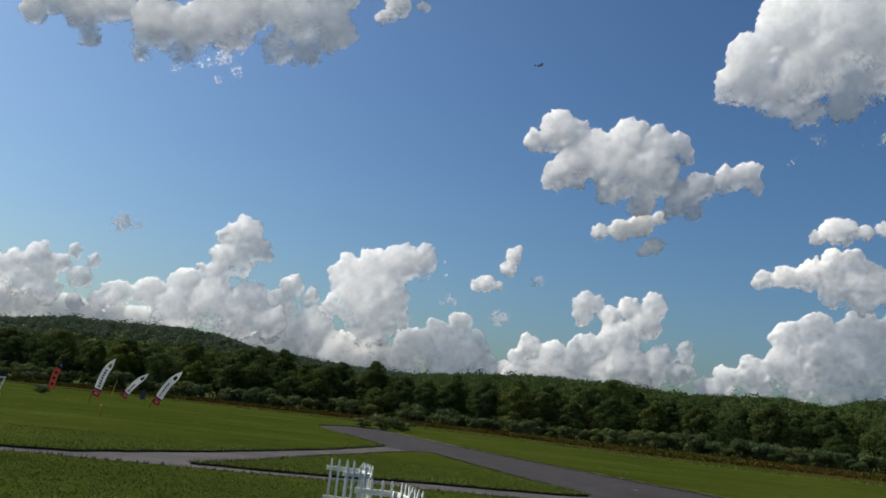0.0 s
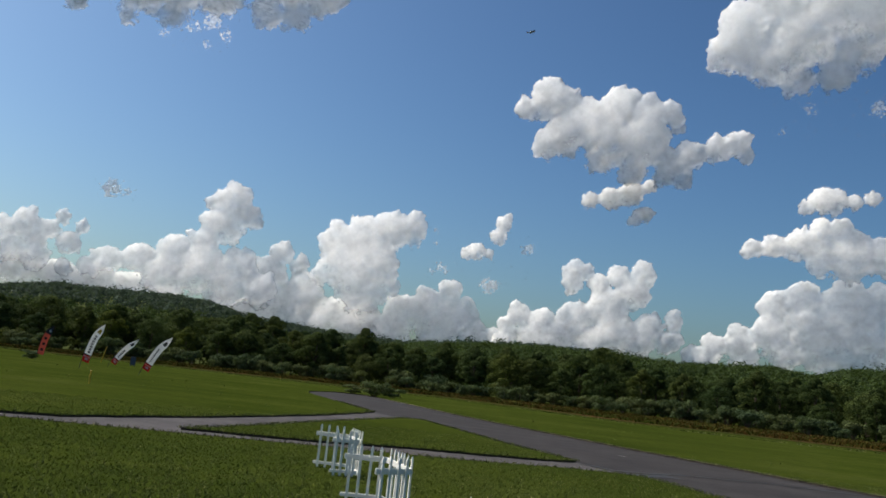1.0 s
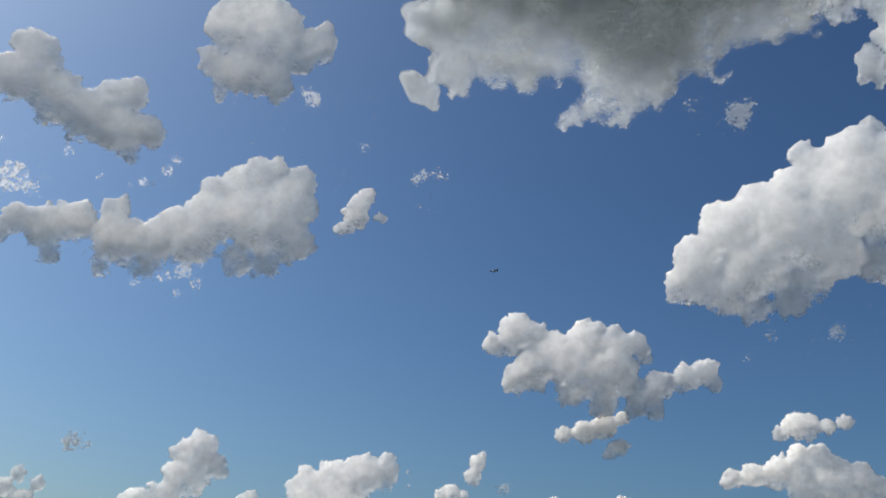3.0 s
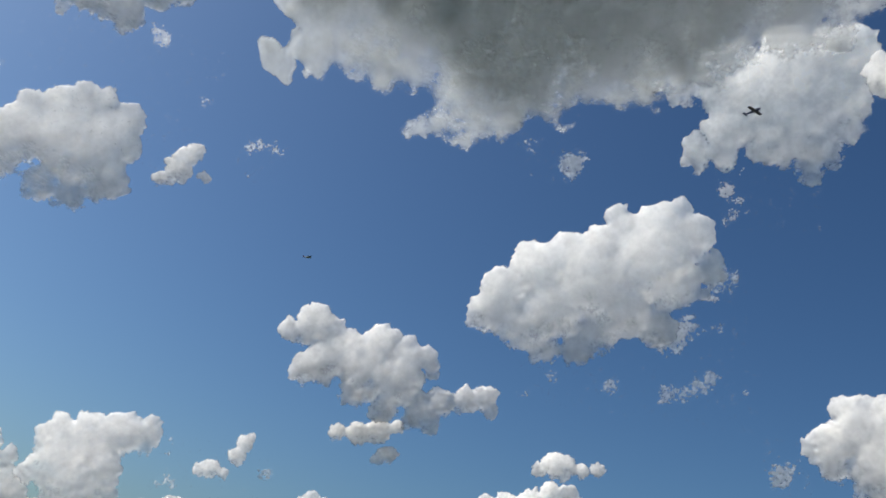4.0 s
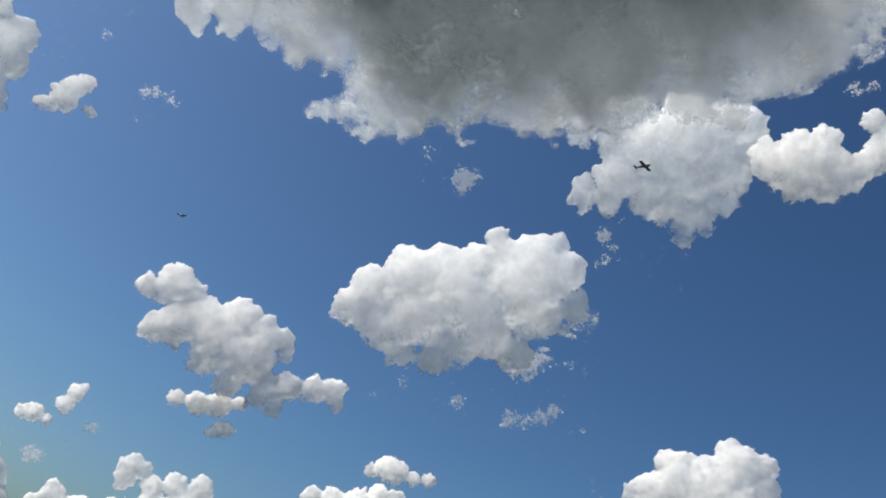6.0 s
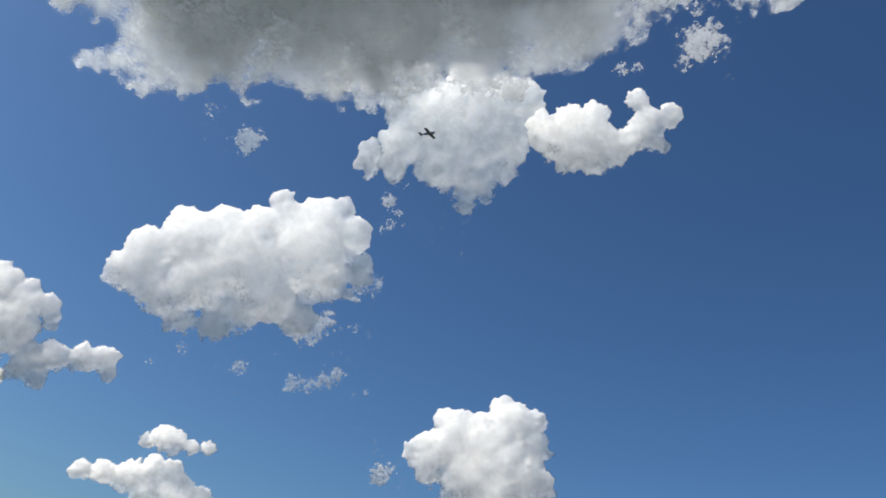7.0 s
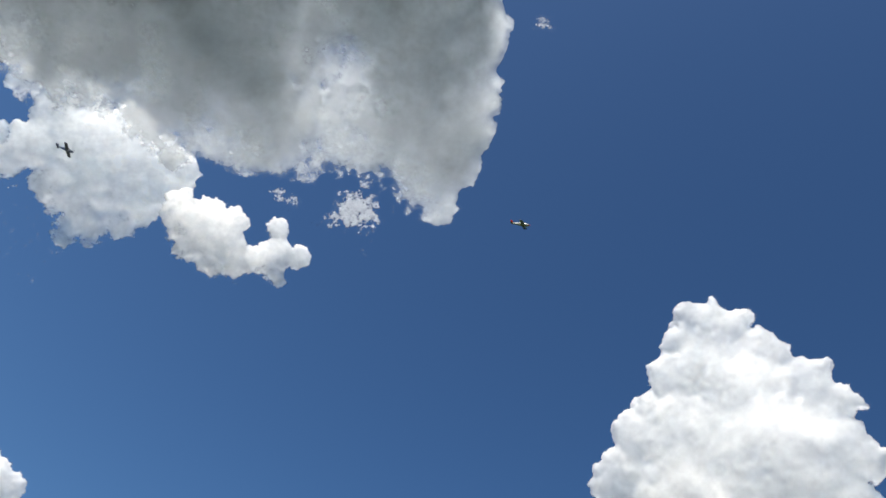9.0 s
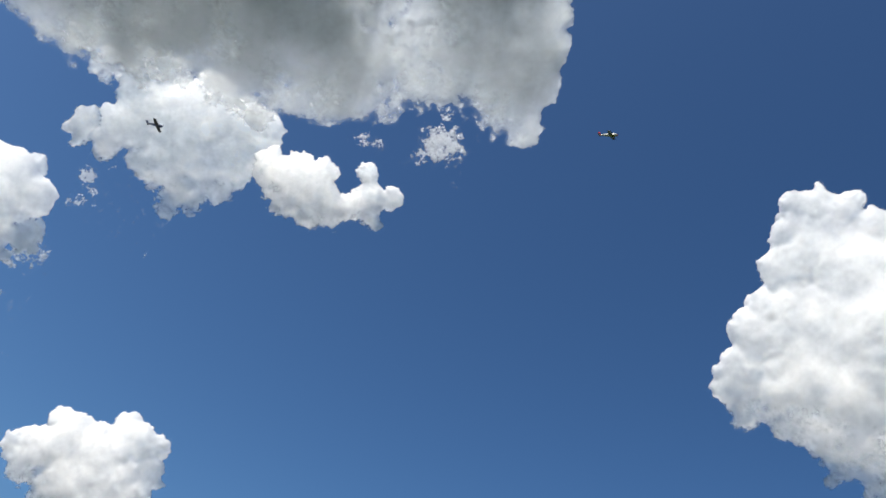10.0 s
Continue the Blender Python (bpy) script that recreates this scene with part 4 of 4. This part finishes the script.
cloud("hazy pale cumulus bank low above the woods", -9.0, 3.7, [(-1.4, 3.4, 0.78), (-0.1, 2.9, 0.57), (-1.8, 2.3, 0.99), (-1.9, 0.5, 1.27), (0.5, 1.1, 1.21), (0.0, -0.6, 1.28), (2.5, -0.4, 1.50), (4.4, -0.9, 1.29), (-2.8, -0.7, 1.19), (-4.3, -0.2, 1.04), (-0.5, -1.9, 0.92), (1.6, -2.0, 0.92)], body=0.75, seed=168, face=44)
cloud("white cumulus tower with a blue-grey shaded side", -5.0, 7.5, [(-1.6, 0.8, 1.30), (-0.1, 1.4, 1.30), (1.5, 2.0, 1.23), (2.9, 2.4, 0.73), (-0.7, -0.7, 1.59), (0.7, -0.3, 1.45), (1.8, -1.5, 0.65), (-1.9, -1.0, 1.08), (0.0, -2.1, 1.37), (-1.0, 2.4, 0.36)], body=0.85, seed=614, face=44)
cloud("hazy white cumulus bank just above the tree line", -0.5, 3.7, [(-1.6, 0.6, 1.16), (-0.1, 0.9, 1.23), (1.5, 0.8, 1.09), (1.2, 2.4, 0.65), (2.4, 1.1, 0.65), (-2.3, -0.6, 1.08), (0.9, -0.4, 1.30), (3.1, -0.1, 0.79), (-4.2, 0.1, 1.08), (-1.9, -1.4, 0.94), (0.3, -1.2, 0.94), (2.4, -1.0, 0.87), (4.2, -0.4, 0.72)], body=0.75, seed=59, face=44)
cloud("small round white cloud alone in pale sky", -20.9, 9.5, [(-0.1, 0.1, 0.49), (-0.5, -0.1, 0.30), (0.7, -0.0, 0.30)], body=0.7, seed=117, face=45)
cloud("two small ragged white puffs side by side", 3.0, 9.6, [(-0.8, -0.8, 0.55), (-1.4, -1.0, 0.36), (-0.0, -0.9, 0.29), (0.7, 1.1, 0.51), (0.5, 0.3, 0.51), (1.0, 1.5, 0.29)], body=0.8, seed=299, face=45)
cloud("small faint white puff near the horizon", 3.3, 6.7, [(-0.1, 0.0, 0.44), (0.4, -0.0, 0.25), (-0.5, 0.2, 0.22)], body=0.6, seed=500)
cloud("faint torn flecks of thin white cloud", 1.5, 8.4, [(-1.7, -0.8, 0.29), (-1.3, -1.0, 0.29), (-2.1, -1.2, 0.22), (3.8, 0.8, 0.29), (4.1, 1.0, 0.22), (-2.0, 1.5, 0.22), (-2.1, 0.7, 0.18)], body=0.4, seed=339)
cloud("white twin-topped cumulus above the far ridge", 9.9, 5.2, [(-1.3, 3.0, 0.64), (-0.5, 3.0, 0.50), (-1.4, 2.1, 0.64), (0.3, 2.2, 0.64), (1.5, 2.9, 0.71), (3.0, 3.1, 0.77), (2.4, 1.9, 0.98), (0.9, 0.8, 1.20), (-1.0, 0.1, 1.00), (-3.1, -0.5, 0.93), (-4.6, -0.1, 0.72), (-5.4, -0.9, 0.58), (-1.6, -1.2, 1.07), (1.6, -0.8, 1.27), (3.6, -0.2, 0.90), (5.1, 0.2, 0.48), (-3.7, -1.6, 0.79), (-5.5, -2.0, 0.79), (-2.9, -1.9, 0.93), (0.2, -1.6, 1.06), (3.0, -1.3, 0.98), (4.7, -1.0, 0.69)], body=0.85, seed=719, face=30)
cloud("broad bright cumulus bank behind the far ridge", 24.3, 5.6, [(-8.1, -2.0, 0.61), (-6.9, -1.3, 0.81), (-5.3, -0.9, 0.93), (-3.5, 1.3, 0.92), (-3.6, -0.3, 1.05), (-1.9, 1.9, 1.04), (-1.2, 0.4, 1.41), (0.5, 1.7, 1.26), (0.9, 0.1, 1.38), (2.3, 1.5, 1.30), (3.0, -0.4, 1.46), (-0.9, -1.2, 1.15), (-2.7, -1.6, 0.98), (4.7, 0.7, 1.49), (6.3, 0.2, 1.16), (-7.3, -2.3, 0.68), (-5.0, -2.1, 0.80), (0.7, -1.6, 0.94), (2.4, -1.7, 0.92)], body=0.9, seed=248, face=14)
cloud("flat-based white cloud with grey underside", 24.1, 10.4, [(-4.7, -0.1, 0.60), (-3.4, 0.1, 0.73), (-2.0, 0.4, 0.85), (-0.6, 0.9, 0.90), (0.4, 1.2, 0.70), (0.6, 0.0, 1.33), (2.0, -0.2, 1.06), (-0.9, -0.6, 0.90), (3.2, -0.7, 0.80), (0.7, -1.1, 0.76)], body=1, seed=371, face=22)
cloud("small flat white cloud with soft edges", 23.9, 13.3, [(-1.5, -0.4, 0.45), (-0.7, 0.1, 0.71), (0.2, 0.2, 0.57), (1.1, 0.0, 0.44), (2.0, 0.2, 0.37), (0.1, -0.5, 0.32)], body=1, seed=622, face=26)
cloud("ragged white cloud shaped like a running hound", 10.7, 17.0, [(-4.5, 2.1, 1.20), (-5.8, 1.2, 0.71), (-3.4, 1.8, 0.98), (-4.6, -1.1, 0.93), (-3.4, -0.3, 1.28), (-1.9, 0.7, 1.27), (-0.0, 1.5, 1.25), (1.7, 1.2, 1.03), (2.9, 1.6, 0.68), (-0.6, -0.3, 1.61), (1.5, -0.5, 1.53), (3.3, 1.0, 0.55), (-1.1, -1.7, 0.92), (1.0, -2.1, 0.91), (3.4, -2.0, 1.03), (4.0, -2.7, 0.55), (4.5, -1.0, 0.82), (6.0, -0.6, 0.81), (7.1, -0.2, 0.80), (7.6, -0.9, 0.47)], body=1, seed=348, face=24)
cloud("small white puff below the ragged cloud", 11.2, 12.9, [(-2.0, -0.2, 0.53), (-0.7, 0.0, 0.71), (0.5, 0.4, 0.77), (1.6, 0.9, 0.42), (1.3, -0.9, 0.53), (0.7, -1.3, 0.32)], body=0.95, seed=965, face=36)
cloud("big white cumulus with flat grey belly", 24.5, 25.0, [(-6.8, -2.7, 1.23), (-5.2, -3.1, 1.23), (-3.8, -3.5, 1.23), (-5.9, -1.2, 1.38), (-4.0, 0.4, 1.67), (-1.9, 1.4, 1.60), (0.1, 2.2, 1.45), (0.7, 4.5, 0.72), (1.5, 3.8, 1.08), (3.5, 4.2, 1.43), (4.5, 5.6, 0.57), (5.3, 3.8, 1.35), (3.2, 1.7, 2.15), (-0.1, -0.1, 2.10), (-2.5, -2.0, 1.81), (1.7, -1.6, 1.73), (4.6, 0.6, 1.64), (-2.8, -4.7, 0.94), (-0.7, -4.3, 1.01), (-3.6, -5.1, 0.36), (0.4, -3.0, 1.22), (4.0, -2.2, 1.07), (6.5, 1.6, 0.85)], body=1, seed=17, face=5)
cloud("torn white shreds below the big cumulus", 31.0, 23.6, [(-1.2, -1.4, 0.85), (-2.5, -1.2, 0.50), (-0.3, -0.7, 0.64), (1.0, -0.7, 0.32), (1.9, -0.7, 0.35), (-0.7, -2.0, 0.28), (1.7, 2.4, 0.70), (1.0, 1.4, 0.49), (2.4, 2.9, 0.35)], body=0.62, seed=832)
cloud("long backlit white cloud with grey middle", -16.3, 23.7, [(3.0, 4.2, 0.77), (3.9, 4.1, 0.84), (5.7, 3.8, 0.92), (5.2, 2.2, 1.56), (2.4, 2.7, 1.40), (0.6, 2.1, 0.83), (3.5, 0.7, 1.98), (5.7, 0.1, 1.43), (0.7, 0.4, 1.54), (-1.3, -0.4, 1.11), (-0.2, -1.5, 1.26), (-2.6, -1.7, 1.24), (-5.0, -0.2, 0.81), (-4.6, -1.9, 1.42), (-7.0, -1.2, 1.13), (-8.5, -2.0, 1.18), (-10.2, -1.7, 0.90), (-11.2, -2.6, 0.76), (-8.1, -3.5, 0.72), (-5.1, -3.6, 0.61), (-2.8, -3.3, 0.69), (2.7, -1.9, 0.92), (4.5, -1.7, 0.86)], body=1, seed=124, face=45)
cloud("small torn white cloud beside the backlit one", -5.6, 25.9, [(-0.1, -0.3, 0.79), (0.4, 1.1, 0.54), (-0.9, -1.2, 0.50), (-0.0, 0.6, 0.64), (1.4, -0.2, 0.36)], body=0.9, seed=807, face=40)
cloud("thin translucent shreds under the backlit cloud", -16.9, 20.2, [(0.2, 0.4, 0.49), (1.1, -0.2, 0.35), (-0.8, -0.2, 0.35), (1.2, 0.9, 0.28), (-2.4, -0.9, 0.28), (0.1, -1.0, 0.28)], body=0.4, seed=417)
cloud("bright white ragged cloud high in the sky", -27.7, 29.1, [(-3.0, 0.1, 1.21), (-1.2, 0.5, 1.48), (0.7, -0.2, 1.46), (2.5, -0.6, 1.49), (4.4, -1.0, 1.45), (6.0, -0.5, 0.93), (4.5, 1.4, 0.91), (3.4, 1.0, 0.84), (5.2, -2.2, 0.53), (-4.7, -0.2, 1.06), (-6.1, -0.2, 1.04), (-0.9, 2.1, 1.23), (-7.8, -0.3, 1.02)], body=1, seed=709, face=45)
cloud("small soft white cloud in pale sky", -28.1, 23.7, [(0.0, 0.2, 0.70), (-0.8, -0.6, 0.63), (0.9, 0.0, 0.51), (0.2, 0.9, 0.32)], body=0.6, seed=507)
cloud("thin scattered flecks of white vapour", -24.8, 24.6, [(4.0, 0.9, 0.27), (3.4, 0.6, 0.20), (1.5, 0.6, 0.20), (5.2, 2.0, 0.31), (5.5, 2.8, 0.24), (-0.5, 1.6, 0.26), (-4.1, 1.3, 0.25), (1.7, -4.2, 0.17), (-5.6, -2.8, 0.43)], body=0.35, seed=633)
cloud("white cloud with grey shaded body, high up", -14.2, 34.9, [(-1.7, -1.8, 1.10), (-0.5, -1.4, 1.43), (1.1, -1.7, 1.13), (2.0, 0.2, 1.32), (3.3, 1.1, 1.00), (0.2, 1.2, 1.94), (-1.8, 1.2, 1.59), (-2.0, -3.3, 0.45), (1.4, -2.7, 0.40), (-2.9, -1.0, 0.70)], body=1, seed=329, face=45)
cloud("thin torn flecks beside a white cloud", -11.6, 31.0, [(1.3, 1.7, 0.47), (0.7, 2.0, 0.27), (1.7, 1.5, 0.27), (-6.1, -3.6, 0.26), (-7.6, -5.3, 0.25), (5.0, -0.8, 0.28)], body=0.4, seed=199)
cloud("two thin white flecks in blue sky", -0.9, 28.5, [(-0.7, -0.1, 0.32), (-0.2, 0.2, 0.32), (0.6, 0.4, 0.32), (1.2, 0.2, 0.22), (-0.4, -1.8, 0.18)], body=0.55, seed=488)
cloud("small torn white wisp in blue sky", 21.0, 32.4, [(0.4, -0.2, 0.63), (0.3, -0.9, 0.35), (1.0, 0.4, 0.35), (-0.2, 0.4, 0.24), (-2.5, 0.8, 0.31), (-2.2, 0.4, 0.20)], body=0.55, seed=635)
cloud("thin faint white wisps in deep blue sky", 33.4, 31.0, [(-0.6, 0.5, 0.43), (-0.4, 0.1, 0.25), (0.2, -0.2, 0.25), (-0.1, -1.0, 0.29), (-0.5, -1.4, 0.22), (0.3, 1.7, 0.18), (4.5, 0.5, 0.18), (0.7, -0.8, 0.15)], body=0.45, seed=124)
cloud("low ragged row of thin white shreds", 29.1, 19.0, [(0.7, -0.4, 0.49), (1.6, -0.2, 0.42), (2.5, 0.3, 0.49), (3.2, 0.9, 0.43), (-2.7, -0.3, 0.42), (-3.0, -0.5, 0.28), (5.5, 0.5, 0.28), (-0.3, 0.6, 0.18), (-6.5, -0.1, 0.34), (-8.0, -1.4, 0.27)], body=0.5, seed=88)
cloud("translucent ragged shred under the storm cloud", 55.1, 44.5, [(0.0, -0.2, 0.94), (-0.8, 0.1, 0.58), (0.4, 0.8, 0.50), (-0.3, 1.8, 0.50), (1.1, -0.1, 0.50), (-1.1, -1.4, 0.44), (1.0, -1.0, 0.36)], body=0.55, seed=925, face=10)
cloud("thin flat sliver of pale cloud", 49.2, 42.5, [(-0.3, 0.0, 0.36), (0.6, 0.1, 0.33), (-0.8, -0.1, 0.22)], body=0.5, seed=59)
cloud("huge dark grey storm cloud with bright rim", 26.8, 48.5, [(-24.7, -11.3, 0.95), (-22.6, -9.8, 1.56), (-19.5, -10.2, 1.73), (-15.0, -14.7, 0.86), (-12.7, -14.0, 1.57), (-10.7, -11.7, 3.19), (-6.3, -10.9, 3.17), (-1.4, -9.9, 2.90), (2.3, -7.4, 3.35), (6.5, -4.3, 2.67), (9.0, -3.8, 1.61), (-17.2, -10.0, 2.43), (-3.8, -12.0, 0.99), (-0.3, -11.5, 1.39), (2.9, -9.8, 1.69), (-16.0, -7.2, 2.74), (-12.7, -8.8, 2.78), (-19.9, -6.8, 2.36), (-22.2, -7.6, 1.68), (-9.9, -7.2, 3.45), (-14.1, -4.8, 3.71), (-18.7, -4.1, 2.99), (-15.4, -11.5, 1.41), (-7.0, -6.4, 4.12), (-8.1, -3.6, 4.70), (-4.2, -3.4, 5.01), (-10.5, -5.9, 4.10), (16.1, 12.1, 2.56), (19.6, 8.2, 2.62), (21.3, 6.0, 2.76), (21.4, 4.4, 2.13), (23.5, 4.5, 1.06), (17.5, 9.9, 2.95), (19.7, 4.5, 2.14), (18.5, 7.9, 1.96), (16.0, 4.0, 3.57), (15.8, 0.1, 2.03), (12.9, -1.2, 2.89), (11.2, -3.9, 2.02), (12.1, 7.4, 5.25), (13.9, 11.2, 3.77), (12.1, 14.3, 3.00), (5.5, 9.6, 5.72), (4.9, -1.0, 5.98), (7.0, -6.2, 2.50), (1.5, -6.4, 3.80), (-4.5, -6.8, 4.27), (-4.7, 0.3, 6.51), (-10.0, -7.8, 4.63), (7.7, 15.4, 4.55), (-3.0, 9.2, 6.35)], body=1, seed=606, face=-66, taper=0.006, depth=0.3, gap=(12.7, 4.5, 2.3))
cloud("bright billowing skirt below the dark storm cloud", 37.0, 36.9, [(-0.2, 2.3, 1.64), (1.6, 2.4, 1.64), (3.3, 2.8, 1.13), (-1.6, 0.5, 1.79), (0.7, -0.0, 1.94), (2.8, 0.5, 1.58), (-3.4, -1.4, 1.44), (-3.8, -2.9, 0.94), (-1.0, -2.3, 1.59), (1.3, -2.5, 1.30), (0.9, -3.9, 0.65), (2.9, -1.3, 1.15), (2.4, -3.7, 0.36), (-5.6, -2.6, 0.79), (-2.9, 2.8, 0.85), (-5.2, -3.3, 0.50), (-5.2, 2.4, 1.40), (-6.4, 0.8, 0.95), (-8.4, 1.6, 0.95), (-4.0, 0.6, 1.30)], body=1, seed=607, near=1.12, face=-10)
cloud("white crescent-shaped cloud against deep blue", 47.4, 38.2, [(-3.4, 0.1, 0.92), (-2.4, -0.6, 1.28), (-1.7, 0.7, 0.92), (-0.2, 1.2, 0.84), (-1.1, -1.2, 1.06), (0.2, -1.6, 0.85), (1.4, -0.9, 0.91), (2.5, 0.2, 0.97), (3.2, 1.3, 0.90), (2.3, 2.4, 0.69), (4.3, 1.8, 0.68), (3.7, -0.0, 0.62), (-1.7, -2.0, 0.57), (-0.2, -2.3, 0.36), (-0.6, 0.4, 1.13), (0.4, -0.1, 1.05)], body=1, seed=985, face=-5)
cloud("bright white cauliflower cumulus with flat top", 43.4, 16.7, [(-2.5, 1.9, 1.13), (-3.4, -0.0, 1.26), (-1.9, 0.8, 1.41), (-0.3, 1.8, 1.20), (1.1, 2.8, 1.34), (2.4, 3.1, 0.84), (2.6, 1.7, 0.98), (0.6, 0.8, 1.75), (2.0, -0.7, 1.93), (-0.8, -1.1, 1.60), (-3.4, -1.1, 0.97), (3.4, -0.9, 0.89), (1.2, -2.6, 1.71), (-1.6, -2.5, 1.03), (-4.3, -0.9, 0.49)], body=1, seed=913, face=-4)
cloud("small torn white puff beside a cumulus", 37.0, 14.8, [(-0.1, -0.2, 0.55), (0.4, 0.3, 0.35), (-0.5, -0.6, 0.28), (1.2, 1.4, 0.21)], body=0.7, seed=244)
cloud("tall dazzling white cumulus tower in deep blue", 92.0, 36.6, [(-3.3, 8.8, 1.07), (-1.6, 8.7, 1.12), (-4.3, 7.3, 1.08), (-2.6, 6.4, 1.73), (0.2, 7.2, 1.43), (1.1, 7.9, 0.58), (-4.5, 5.0, 1.49), (-5.4, 3.2, 1.22), (-0.2, 4.4, 2.60), (2.8, 6.0, 1.51), (4.0, 4.8, 1.42), (-3.2, 1.7, 2.46), (-6.2, 1.3, 1.50), (-7.1, -0.9, 1.49), (-6.6, -2.9, 1.47), (-7.7, -1.7, 1.02), (1.2, 0.9, 3.17), (-3.0, -2.0, 2.94), (4.8, 2.0, 2.13), (5.0, -1.8, 2.69), (0.3, -3.5, 2.82), (-3.4, -1.9, 1.91), (-2.5, -4.2, 1.56), (-1.3, -5.7, 1.41), (0.4, -6.8, 1.19), (-0.1, -2.7, 2.75), (1.7, 1.2, 3.33), (3.3, -2.5, 3.21), (2.1, -6.0, 1.75), (4.3, -6.4, 1.41)], body=1, seed=850, face=-36)
cloud("faint thin fleck of white vapour", 62.8, 60.3, [(-0.1, 0.1, 0.34), (0.4, -0.1, 0.21)], body=0.3, seed=757)
